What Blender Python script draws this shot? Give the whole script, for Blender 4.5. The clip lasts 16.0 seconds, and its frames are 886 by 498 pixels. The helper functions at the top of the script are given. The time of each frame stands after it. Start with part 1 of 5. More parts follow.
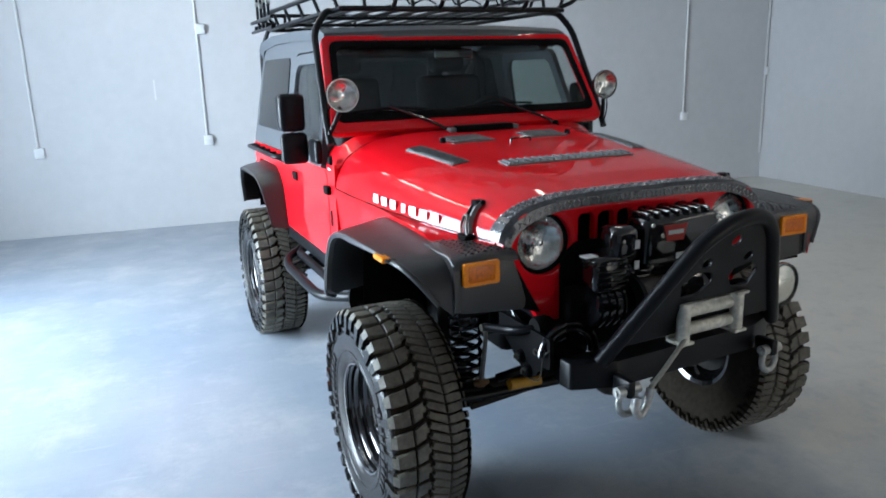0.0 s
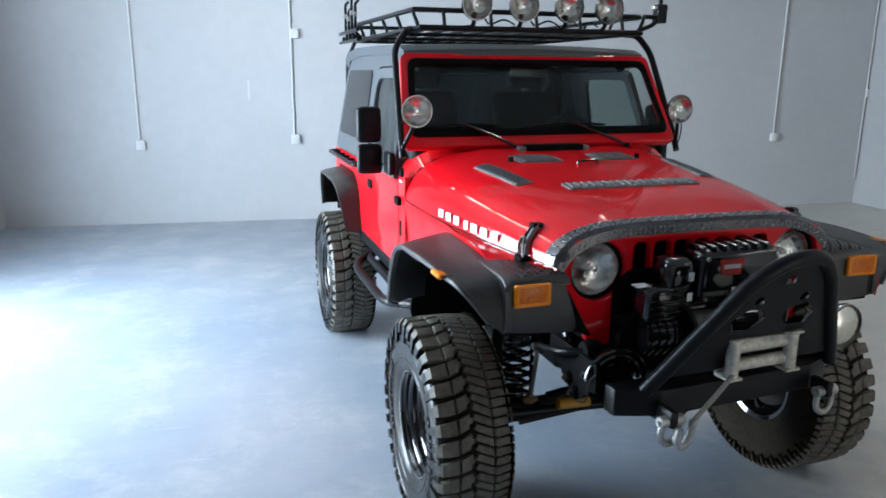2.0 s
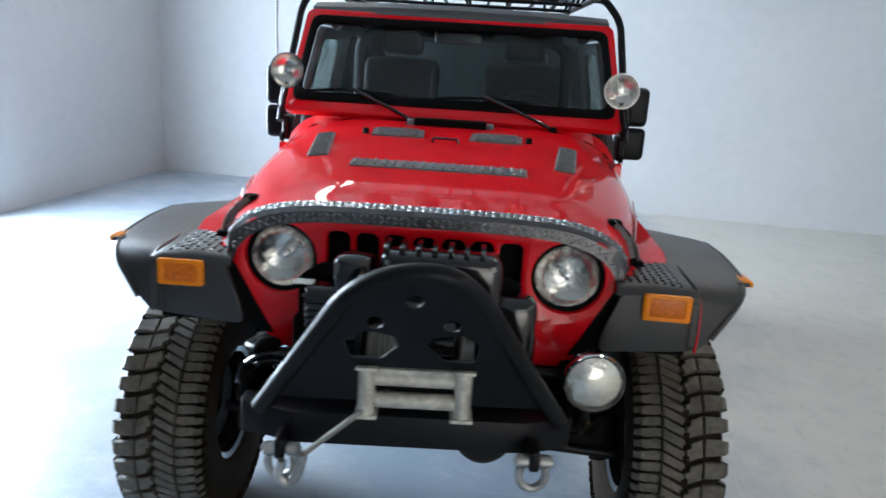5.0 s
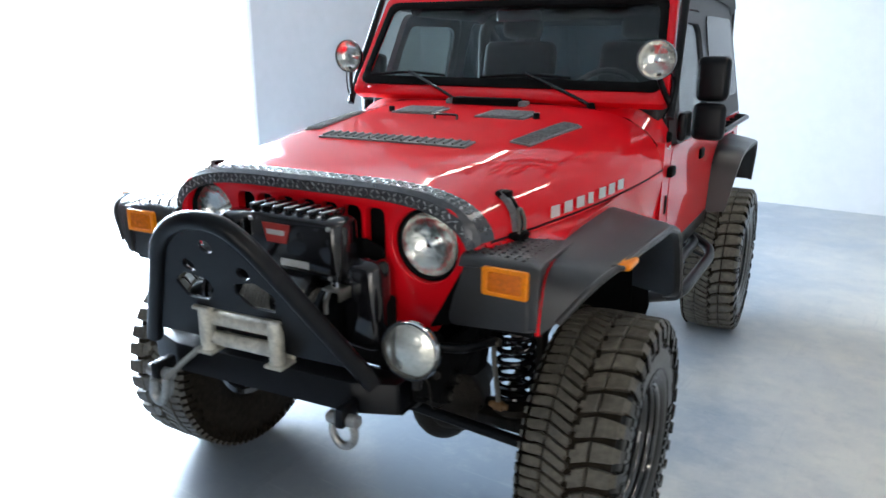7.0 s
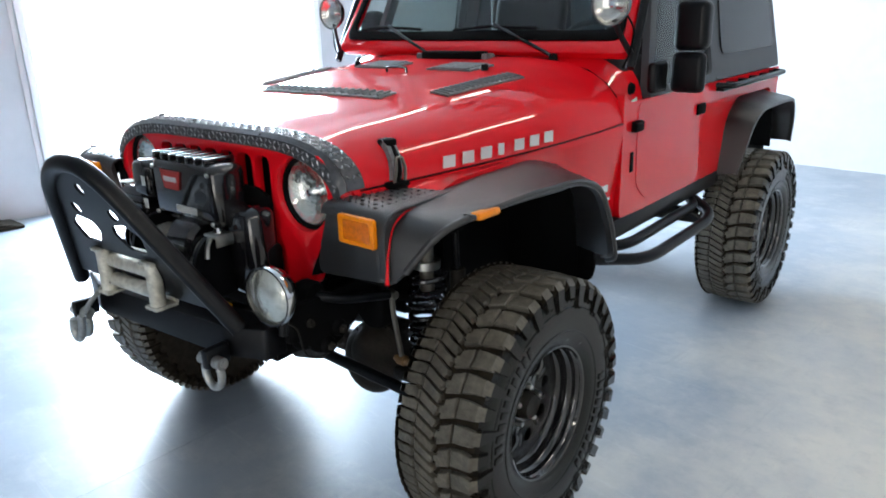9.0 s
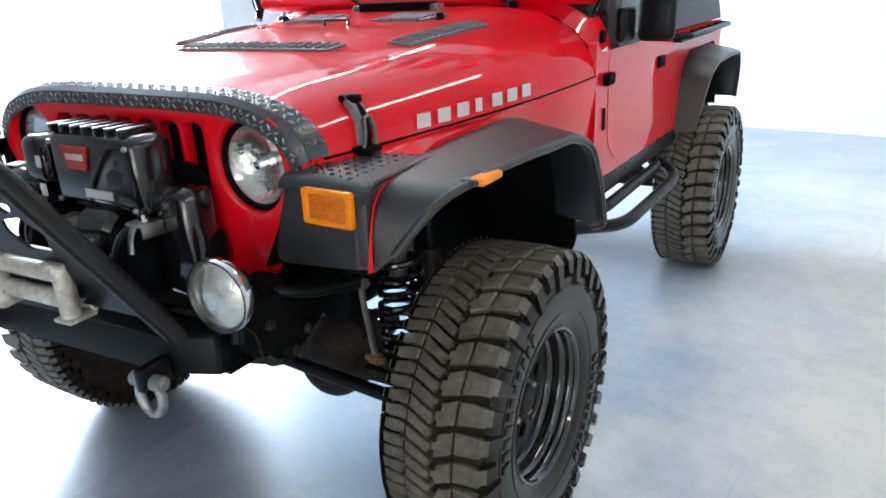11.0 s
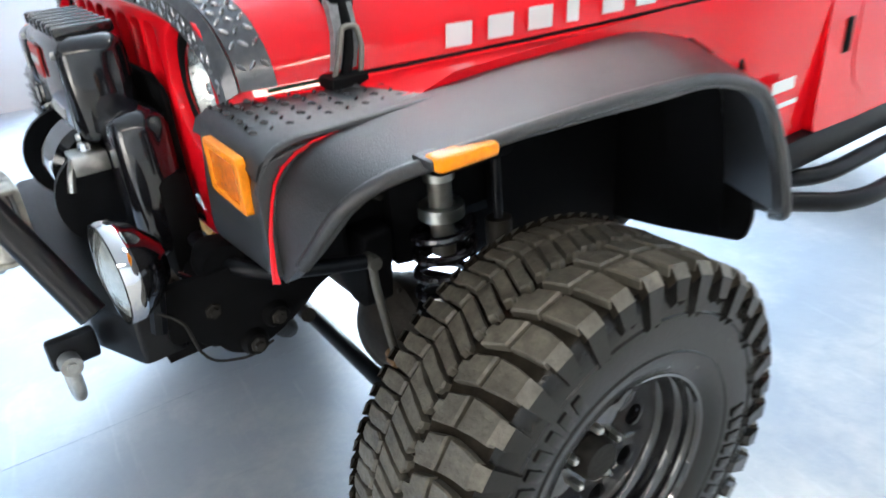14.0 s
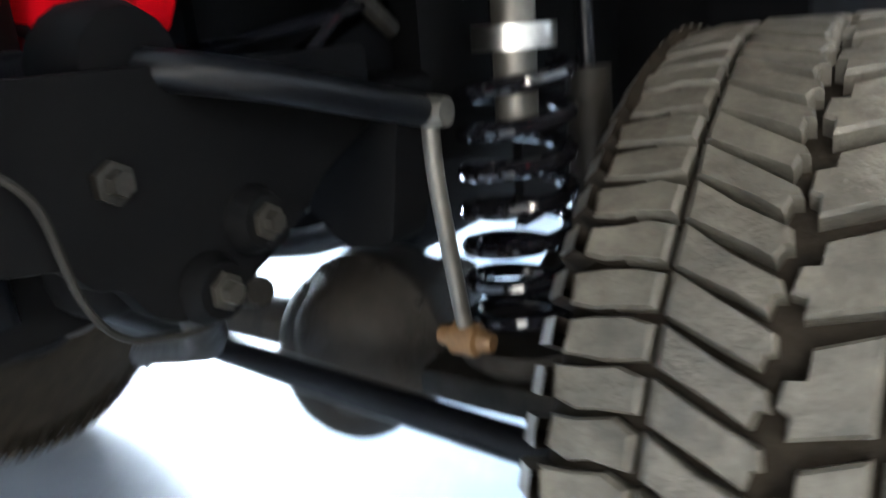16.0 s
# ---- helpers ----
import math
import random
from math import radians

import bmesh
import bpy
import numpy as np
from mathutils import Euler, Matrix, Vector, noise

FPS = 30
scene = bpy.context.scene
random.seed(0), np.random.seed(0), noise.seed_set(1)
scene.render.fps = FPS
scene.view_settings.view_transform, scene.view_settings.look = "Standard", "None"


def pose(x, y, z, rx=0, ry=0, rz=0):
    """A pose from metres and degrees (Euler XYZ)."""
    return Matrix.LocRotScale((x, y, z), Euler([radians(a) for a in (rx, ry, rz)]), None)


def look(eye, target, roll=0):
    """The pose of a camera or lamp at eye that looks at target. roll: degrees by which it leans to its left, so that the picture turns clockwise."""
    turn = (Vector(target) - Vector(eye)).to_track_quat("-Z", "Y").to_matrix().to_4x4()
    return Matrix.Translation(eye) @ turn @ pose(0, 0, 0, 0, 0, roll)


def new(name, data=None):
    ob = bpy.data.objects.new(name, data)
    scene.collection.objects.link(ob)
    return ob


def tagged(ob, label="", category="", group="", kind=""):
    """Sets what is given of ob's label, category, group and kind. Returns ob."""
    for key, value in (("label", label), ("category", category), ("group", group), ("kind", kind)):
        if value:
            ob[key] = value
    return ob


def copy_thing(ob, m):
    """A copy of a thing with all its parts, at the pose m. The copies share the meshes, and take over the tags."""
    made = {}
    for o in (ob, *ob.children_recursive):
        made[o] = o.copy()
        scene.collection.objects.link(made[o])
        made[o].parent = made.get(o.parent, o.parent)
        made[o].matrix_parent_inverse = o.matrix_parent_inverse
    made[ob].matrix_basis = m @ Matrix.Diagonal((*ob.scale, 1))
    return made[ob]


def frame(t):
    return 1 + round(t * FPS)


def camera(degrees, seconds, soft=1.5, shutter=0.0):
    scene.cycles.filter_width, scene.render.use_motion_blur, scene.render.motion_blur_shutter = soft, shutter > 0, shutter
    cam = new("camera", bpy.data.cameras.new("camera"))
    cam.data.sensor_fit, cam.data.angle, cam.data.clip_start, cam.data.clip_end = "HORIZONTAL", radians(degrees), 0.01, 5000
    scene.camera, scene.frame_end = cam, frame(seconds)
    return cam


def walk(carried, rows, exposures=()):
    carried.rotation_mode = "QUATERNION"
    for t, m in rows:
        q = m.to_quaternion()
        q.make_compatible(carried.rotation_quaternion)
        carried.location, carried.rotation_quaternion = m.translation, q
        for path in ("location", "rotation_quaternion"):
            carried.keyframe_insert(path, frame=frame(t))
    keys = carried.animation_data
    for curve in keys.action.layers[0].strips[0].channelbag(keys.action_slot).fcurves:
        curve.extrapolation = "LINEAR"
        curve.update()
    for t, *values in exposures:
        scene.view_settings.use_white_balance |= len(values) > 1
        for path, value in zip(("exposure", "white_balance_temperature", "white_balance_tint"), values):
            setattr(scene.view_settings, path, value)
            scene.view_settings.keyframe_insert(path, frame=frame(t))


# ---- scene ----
cam = camera(63.0, 16.0, 1.6, 0.6)
PATH = [
    (0, (-1.673, -2.354, 1.695), (-0.880, -0.582, 1.215), -1.7),
    (0.5, (-1.739, -2.378, 1.729), (-0.881, -0.628, 1.282), -1.2),
    (1, (-1.754, -2.399, 1.729), (-0.889, -0.651, 1.286), 0.3),
    (1.5, (-1.707, -2.393, 1.721), (-0.823, -0.665, 1.241), -1.0),
    (2, (-1.636, -2.459, 1.768), (-1.044, -0.607, 1.298), 0.4),
    (2.5, (-1.398, -2.410, 1.742), (-0.773, -0.561, 1.303), -0.8),
    (3, (-1.178, -2.359, 1.738), (-0.694, -0.497, 1.190), 2.8),
    (3.5, (-0.870, -2.407, 1.730), (-0.520, -0.488, 1.287), 2.3),
    (4, (-0.519, -2.465, 1.727), (-0.313, -0.547, 1.202), 1.4),
    (4.5, (-0.199, -2.401, 1.737), (-0.224, -0.476, 1.197), 4.4),
    (4.7, (-0.064, -2.368, 1.732), (-0.100, -0.440, 1.199), 4.4),
    (6.8, (1.264, -2.044, 1.665), (0.387, -0.328, 1.129), -1.5),
    (7, (1.392, -2.005, 1.663), (0.449, -0.329, 1.112), 0.0),
    (7.5, (1.587, -1.868, 1.659), (0.539, -0.246, 1.140), 0.9),
    (8, (1.745, -1.744, 1.662), (0.535, -0.225, 1.186), 0.1),
    (8.5, (1.924, -1.631, 1.634), (0.700, -0.148, 1.083), -1.3),
    (9, (1.933, -1.615, 1.583), (0.728, -0.145, 0.964), -1.6),
    (9.5, (1.870, -1.617, 1.554), (0.802, -0.043, 0.937), -2.5),
    (10, (1.637, -1.642, 1.529), (0.650, -0.010, 0.927), -3.5),
    (10.2, (1.590, -1.630, 1.511), (0.649, 0.014, 0.870), -1.7),
    (12.3, (1.624, -1.210, 1.452), (0.544, 0.271, 0.652), -6.2),
    (12.5, (1.615, -1.193, 1.435), (0.558, 0.271, 0.574), -5.8),
    (13, (1.558, -1.050, 1.437), (0.482, 0.433, 0.636), -4.6),
    (13.5, (1.572, -0.870, 1.463), (0.458, 0.553, 0.605), -0.8),
    (14, (1.555, -0.694, 1.403), (0.093, 0.307, 0.476), -4.5),
    (14.5, (1.402, -0.583, 1.294), (-0.101, 0.338, 0.350), -5.4),
    (15, (1.169, -0.565, 1.131), (-0.295, 0.465, 0.238), -6.0),
    (15.5, (1.036, -0.551, 1.008), (-0.331, 0.610, 0.123), -5.1),
    (15.7, (0.981, -0.585, 0.952), (-0.310, 0.698, 0.123), -4.8),
    (15.9, (0.917, -0.651, 0.890), (-0.213, 0.827, 0.155), -4.7),
    (16, (0.877, -0.685, 0.857), (-0.160, 0.920, 0.264), -4.3),
]
EXPOSURES = [(0, 0.3), (2, 0.25), (3, 0.3), (4.7, 0.7), (6.8, 1.1), (8, 1.2), (9, 1.2), (10.2, 1.35), (12.5, 1.9), (13.5, 2.1), (14.5, 2.4), (15.2, 2.65), (16, 2.9)]
walk(cam, [(t, look(eye, target, roll)) for t, eye, target, roll in PATH], EXPOSURES)

# ---- world and light ----
world = bpy.data.worlds.new("world")
world.use_nodes = True
scene.world = world
wn, wl = world.node_tree.nodes, world.node_tree.links
sky = wn.new("ShaderNodeTexSky")
sky.sky_type, sky.sun_disc = "NISHITA", False
sky.sun_elevation, sky.sun_rotation = radians(48), radians(250)
wn["Background"].inputs["Strength"].default_value = 0.12
wl.new(sky.outputs[0], wn["Background"].inputs["Color"])

SUN = new("sun", bpy.data.lights.new("sun", "SUN"))
SUN.data.energy, SUN.data.angle, SUN.data.color = 5.0, radians(0.5), (1.0, 0.96, 0.9)
SUN.matrix_world = look((-6, -9, 12), (-9, 1, 0))


def area(name, m, sx, sy, watts, colour=(1, 1, 1)):
    ob = new(name, bpy.data.lights.new(name, "AREA"))
    ob.data.shape, ob.data.size, ob.data.size_y, ob.data.energy, ob.data.color = "RECTANGLE", sx, sy, watts, colour
    ob.matrix_world = m
    return ob


# the hall is laid out in its own axes; the vehicle stands a few degrees askew in it
HALL = Matrix.Rotation(radians(-6.5), 4, "Z")
WX0, WX1, WY0, WY1, WH = -4.72, 6.50, -7.5, 6.40, 4.15
DOOR_Y0, DOOR_Y1, DOOR_H = 0.50, 3.38, 3.4   # big roll-up door in the west wall
area("door_daylight", HALL @ look((WX0 - 0.1, (DOOR_Y0 + DOOR_Y1) / 2, DOOR_H / 2), (0, (DOOR_Y0 + DOOR_Y1) / 2, DOOR_H / 2)), 2.8, 3.3, 640, (0.66, 0.83, 1.0))
SOUTH_X0, SOUTH_X1 = 2.0, 5.6               # a second open door in the south wall
area("south_daylight", HALL @ look(((SOUTH_X0 + SOUTH_X1) / 2, -7.6, DOOR_H / 2), ((SOUTH_X0 + SOUTH_X1) / 2, 0, DOOR_H / 2)), 3.4, 3.3, 45, (1.0, 0.95, 0.88))


# ---- materials ----
def material(name, colour, rough=0.5, metal=0.0, grain=0.0, scale=20.0, bump=0.0, bump_scale=60.0, coat=0.0, stain=0.0, stain_scale=1.5, spec=0.5):
    """A surface with fine grain and broad stains over its colour, and fine relief."""
    m = bpy.data.materials.new(name)
    m.use_nodes = True
    n, l = m.node_tree.nodes, m.node_tree.links
    b = n["Principled BSDF"]
    b.inputs["Base Color"].default_value = (*colour, 1)
    b.inputs["Roughness"].default_value, b.inputs["Metallic"].default_value = rough, metal
    b.inputs["Coat Weight"].default_value, b.inputs["Coat Roughness"].default_value = coat, 0.04
    b.inputs["Specular IOR Level"].default_value = spec
    co = n.new("ShaderNodeTexCoord")
    out = None
    for amount, size in ((grain, scale), (stain, stain_scale)):
        if not amount:
            continue
        t = n.new("ShaderNodeTexNoise")
        t.inputs["Scale"].default_value, t.inputs["Detail"].default_value, t.inputs["Roughness"].default_value = size, 6, 0.62
        l.new(co.outputs["Object"], t.inputs["Vector"])
        ramp = n.new("ShaderNodeMapRange")
        ramp.inputs["From Min"].default_value, ramp.inputs["From Max"].default_value = 0.3, 0.7
        ramp.inputs["To Min"].default_value, ramp.inputs["To Max"].default_value = 1 - amount, 1 + amount
        l.new(t.outputs["Fac"], ramp.inputs["Value"])
        mix = n.new("ShaderNodeVectorMath")
        mix.operation = "SCALE"
        if out:
            l.new(out, mix.inputs[0])
        else:
            mix.inputs[0].default_value = colour
        l.new(ramp.outputs[0], mix.inputs["Scale"])
        out = mix.outputs[0]
        if amount == grain:
            r = n.new("ShaderNodeMapRange")
            r.inputs["To Min"].default_value, r.inputs["To Max"].default_value = max(0.02, rough - 0.3 * grain), min(1, rough + 0.3 * grain)
            l.new(t.outputs["Fac"], r.inputs["Value"])
            l.new(r.outputs[0], b.inputs["Roughness"])
    if out:
        l.new(out, b.inputs["Base Color"])
    if bump:
        t = n.new("ShaderNodeTexNoise")
        t.inputs["Scale"].default_value, t.inputs["Detail"].default_value = bump_scale, 4
        l.new(co.outputs["Object"], t.inputs["Vector"])
        bp = n.new("ShaderNodeBump")
        bp.inputs["Strength"].default_value, bp.inputs["Distance"].default_value = bump, 0.004
        l.new(t.outputs["Fac"], bp.inputs["Height"])
        l.new(bp.outputs["Normal"], b.inputs["Normal"])
    return m


def glass(name, colour=(1, 1, 1), base=0.03, rough=0.0):
    m = bpy.data.materials.new(name)
    m.use_nodes = True
    n, l = m.node_tree.nodes, m.node_tree.links
    for node in list(n):
        n.remove(node)
    o, mix, tr, gl, lw, pw, am = (n.new("ShaderNode" + k) for k in ("OutputMaterial", "MixShader", "BsdfTransparent", "BsdfGlossy", "LayerWeight", "Math", "Math"))
    tr.inputs["Color"].default_value, gl.inputs["Roughness"].default_value = (*colour, 1), rough
    lw.inputs["Blend"].default_value = 0.5
    pw.operation, am.operation = "POWER", "MULTIPLY_ADD"
    pw.inputs[1].default_value = 5.0
    am.inputs[1].default_value, am.inputs[2].default_value = 0.9, base
    l.new(lw.outputs["Facing"], pw.inputs[0]), l.new(pw.outputs[0], am.inputs[0]), l.new(am.outputs[0], mix.inputs[0])
    l.new(tr.outputs[0], mix.inputs[1]), l.new(gl.outputs[0], mix.inputs[2]), l.new(mix.outputs[0], o.inputs[0])
    return m


RED = material("red_paint", (0.70, 0.003, 0.010), 0.55, spec=0.05, coat=0.8, stain=0.04, stain_scale=3)
BLACK_TEXT = material("textured_black_plastic", (0.0135, 0.013, 0.0135), 0.36, grain=0.2, scale=90, bump=0.3, bump_scale=420, stain=0.22, stain_scale=5, spec=0.75)
BLACK_STEEL = material("black_powder_coat", (0.0045, 0.005, 0.0065), 0.34, grain=0.15, scale=40, bump=0.1, bump_scale=300, spec=0.2)
GLOSS_BLACK = material("gloss_black", (0.008, 0.008, 0.010), 0.12, coat=0.5)
RIM_BLACK = material("gloss_black_enamel", (0.009, 0.009, 0.010), 0.10, coat=1.0, bump=0.08, bump_scale=30)
DULL_BLACK = material("dull_black", (0.003, 0.003, 0.0033), 0.75, grain=0.3, scale=25, spec=0.08)
DIRT = material("packed_dirt", (0.024, 0.019, 0.014), 0.9, grain=0.35, scale=40, bump=0.4, bump_scale=140, spec=0.1)
RUBBER = material("tyre_rubber", (0.0105, 0.0098, 0.0088), 0.25, spec=0.36, grain=0.2, scale=35, bump=0.12, bump_scale=120, stain=0.55, stain_scale=7)
TREAD = material("dusty_tread", (0.100, 0.090, 0.071), 0.52, grain=0.35, scale=45, bump=0.6, bump_scale=120, stain=0.35, stain_scale=8)
ALLOY = material("aged_alloy", (0.16, 0.15, 0.13), 0.45, metal=0.7, grain=0.2, scale=50)
REFLECT = material("lamp_reflector", (0.74, 0.73, 0.68), 0.16, metal=0.97, grain=0.1, scale=90, bump=0.9, bump_scale=34)
FROSTED = material("fluted_lamp_glass", (0.76, 0.75, 0.67), 0.18, metal=0.85, grain=0.15, scale=90, bump=0.9, bump_scale=30)
HEAD_REFLECT = material("headlight_reflector", (0.76, 0.75, 0.71), 0.14, metal=1.0, grain=0.1, scale=90, bump=1.0, bump_scale=38)
DARK_CHROME = material("dark_chrome", (0.24, 0.24, 0.25), 0.12, metal=1.0)
CHROME = material("chrome", (0.75, 0.76, 0.78), 0.07, metal=1.0)
PALE_STEEL = material("pale_worn_plating", (0.56, 0.54, 0.47), 0.45, metal=0.45, grain=0.3, scale=40, bump=0.2, bump_scale=120, stain=0.25, stain_scale=14)
STEEL = material("worn_steel", (0.42, 0.42, 0.40), 0.42, metal=0.9, grain=0.25, scale=45, bump=0.15, bump_scale=150)
CAST = material("grimy_cast_iron", (0.017, 0.015, 0.012), 0.62, metal=0.2, grain=0.4, scale=30, bump=0.4, bump_scale=90, stain=0.4, stain_scale=8, spec=0.3)
RUSTY = material("dusty_brown_casting", (0.017, 0.0138, 0.0105), 0.7, grain=0.4, scale=30, bump=0.4, bump_scale=90, stain=0.4, stain_scale=8, spec=0.3)
ZINC = material("zinc_plate", (0.55, 0.54, 0.50), 0.3, metal=1.0, grain=0.15, scale=60)
AMBER = material("amber_lens", (0.66, 0.15, 0.004), 0.22, coat=0.2, spec=0.3, grain=0.25, scale=90, bump=0.5, bump_scale=150)
SILVER = material("silver_decal", (0.64, 0.64, 0.63), 0.4, metal=0.2)
BADGE_RED = material("badge_red", (0.55, 0.04, 0.03), 0.4)
WHITE = material("white_decal", (0.75, 0.75, 0.73), 0.5)
GREY_TOP = material("charcoal_hardtop", (0.055, 0.062, 0.07), 0.55, grain=0.12, scale=70, bump=0.25, bump_scale=330)
YELLOW = material("yellow_damper", (0.50, 0.25, 0.02), 0.5, grain=0.2, scale=30, stain=0.3, stain_scale=9)
OCHRE = material("perished_bushing", (0.15, 0.08, 0.03), 0.6, grain=0.3, scale=60)
CABLE = material("wire_rope", (0.30, 0.29, 0.26), 0.5, metal=0.7, grain=0.3, scale=200, bump=0.6, bump_scale=260)
SEAT = material("dark_seat_cloth", (0.008, 0.008, 0.009), 0.85, grain=0.2, scale=60)
GLASS = glass("clear_glass", (0.70, 0.75, 0.74), 0.03)
TINT = glass("tinted_glass", (0.13, 0.155, 0.165))
LENS = glass("lamp_lens", (0.95, 0.96, 0.96))
WALL = material("painted_block_wall", (0.44, 0.447, 0.458), 0.75, grain=0.03, scale=8, bump=0.25, bump_scale=60, stain=0.04, stain_scale=0.6)


def painted_floor():
    """Blue-grey painted concrete: cloudy tones, pale scuffs, drag marks and dark specks."""
    m = material("painted_concrete_floor", (0.30, 0.345, 0.40), 0.34, bump=0.12, bump_scale=40)
    n, l = m.node_tree.nodes, m.node_tree.links
    bs = n["Principled BSDF"]
    co = n.new("ShaderNodeTexCoord")

    def noise(scale, detail, stretch=(1, 1, 1), turn=0.0, rough=0.6):
        mp, t = n.new("ShaderNodeMapping"), n.new("ShaderNodeTexNoise")
        mp.inputs["Scale"].default_value, mp.inputs["Rotation"].default_value = stretch, (0, 0, radians(turn))
        t.inputs["Scale"].default_value, t.inputs["Detail"].default_value, t.inputs["Roughness"].default_value = scale, detail, rough
        l.new(co.outputs["Object"], mp.inputs["Vector"]), l.new(mp.outputs[0], t.inputs["Vector"])
        return t.outputs["Fac"]

    def ramp(value, a, c, lo, hi):
        r = n.new("ShaderNodeMapRange")
        for key, v in (("From Min", a), ("From Max", c), ("To Min", lo), ("To Max", hi)):
            r.inputs[key].default_value = v
        l.new(value, r.inputs["Value"])
        return r.outputs[0]

    col = mix4(n, l, ramp(noise(0.6, 8, rough=0.66), 0.36, 0.64, 0, 1), (0.235, 0.285, 0.355), (0.33, 0.365, 0.405))
    col = mix4(n, l, ramp(noise(1.9, 9, rough=0.72), 0.50, 0.70, 0, 0.42), col, (0.58, 0.58, 0.55))
    # beige wear along the east side, plus painted-in brightness of light; ragged border
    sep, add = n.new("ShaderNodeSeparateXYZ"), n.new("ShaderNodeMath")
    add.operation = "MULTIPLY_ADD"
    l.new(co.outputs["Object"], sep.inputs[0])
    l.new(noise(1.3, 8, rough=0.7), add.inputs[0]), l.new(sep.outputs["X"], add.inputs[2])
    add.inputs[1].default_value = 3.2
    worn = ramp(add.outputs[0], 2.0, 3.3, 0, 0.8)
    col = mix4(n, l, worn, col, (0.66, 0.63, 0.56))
    col = mix4(n, l, ramp(noise(2.2, 5, (1, 14, 1), 32), 0.60, 0.76, 0, 0.3), col, (0.56, 0.59, 0.61))
    col = mix4(n, l, ramp(noise(1.7, 4, (16, 1, 1), 12), 0.62, 0.74, 0, 0.25), col, (0.22, 0.25, 0.30))
    col = mix4(n, l, ramp(noise(7, 9, rough=0.8), 0.50, 0.68, 0, 0.32), col, (0.24, 0.27, 0.31))
    col = mix4(n, l, ramp(noise(70, 2), 0.72, 0.78, 0, 0.35), col, (0.14, 0.14, 0.14))
    l.new(col, bs.inputs["Base Color"])
    l.new(ramp(noise(2.6, 6), 0.3, 0.7, 0.28, 0.46), bs.inputs["Roughness"])
    return m


def mix4(n, l, fac, a, c):
    x = n.new("ShaderNodeMix")
    x.data_type = "RGBA"
    l.new(fac, x.inputs[0])
    for sock, v in ((x.inputs[6], a), (x.inputs[7], c)):
        if isinstance(v, tuple):
            sock.default_value = (*v, 1)
        else:
            l.new(v, sock)
    return x.outputs[2]


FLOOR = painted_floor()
CEIL = material("grey_roof_deck", (0.30, 0.30, 0.30), 0.8, grain=0.1)
LAMP_BODY = material("white_enamel", (0.7, 0.7, 0.7), 0.4)
CONDUIT = material("painted_conduit", (0.56, 0.57, 0.57), 0.5, grain=0.05)
GROUND = material("outdoor_concrete", (0.60, 0.59, 0.56), 0.8, grain=0.1, scale=4, bump=0.2)


# ---- mesh helpers ----
def mesh_of(name, bm, mat, smooth=40):
    bmesh.ops.remove_doubles(bm, verts=bm.verts, dist=1e-5)
    bmesh.ops.recalc_face_normals(bm, faces=bm.faces)
    me = bpy.data.meshes.new(name)
    bm.to_mesh(me)
    bm.free()
    me.materials.append(mat)
    me.shade_smooth()
    me.set_sharp_from_angle(angle=radians(smooth))
    return me


def part(name, bm, mat, parent, label="", smooth=40):
    ob = new(name, mesh_of(name, bm, mat, smooth))
    ob.parent = parent
    return tagged(ob, label)


def thing(name, label, category, at=(0, 0, 0), group=""):
    ob = new(name)
    ob.location = at
    return tagged(ob, label, category, group)


def structure(name, bm, mat, label=""):
    ob = tagged(new(name, mesh_of(name, bm, mat)), label, kind="structure")
    ob.matrix_world = HALL
    return ob


def box(x0, x1, y0, y1, z0, z1, bevel=0.0, bm=None, segs=2):
    bm = bm or bmesh.new()
    made = bmesh.ops.create_cube(bm, size=1.0, matrix=Matrix.Translation(((x0 + x1) / 2, (y0 + y1) / 2, (z0 + z1) / 2)) @ Matrix.Diagonal((abs(x1 - x0), abs(y1 - y0), abs(z1 - z0), 1)))
    if bevel:
        edges = list({e for v in made["verts"] for e in v.link_edges})
        bmesh.ops.bevel(bm, geom=edges, offset=bevel, segments=segs, profile=0.5, affect="EDGES")
    return bm


def smooth_line(pts, round_off=0.05, steps=6):
    """A polyline with its corners rounded."""
    pts = [Vector(p) for p in pts]
    out = [pts[0]]
    for a, b, c in zip(pts, pts[1:], pts[2:]):
        r = min(round_off, (b - a).length / 2.05, (c - b).length / 2.05)
        p, q = b + (a - b).normalized() * r, b + (c - b).normalized() * r
        for i in range(steps + 1):
            s = i / steps
            out.append((1 - s) ** 2 * p + 2 * s * (1 - s) * b + s * s * q)
    return out + [pts[-1]]


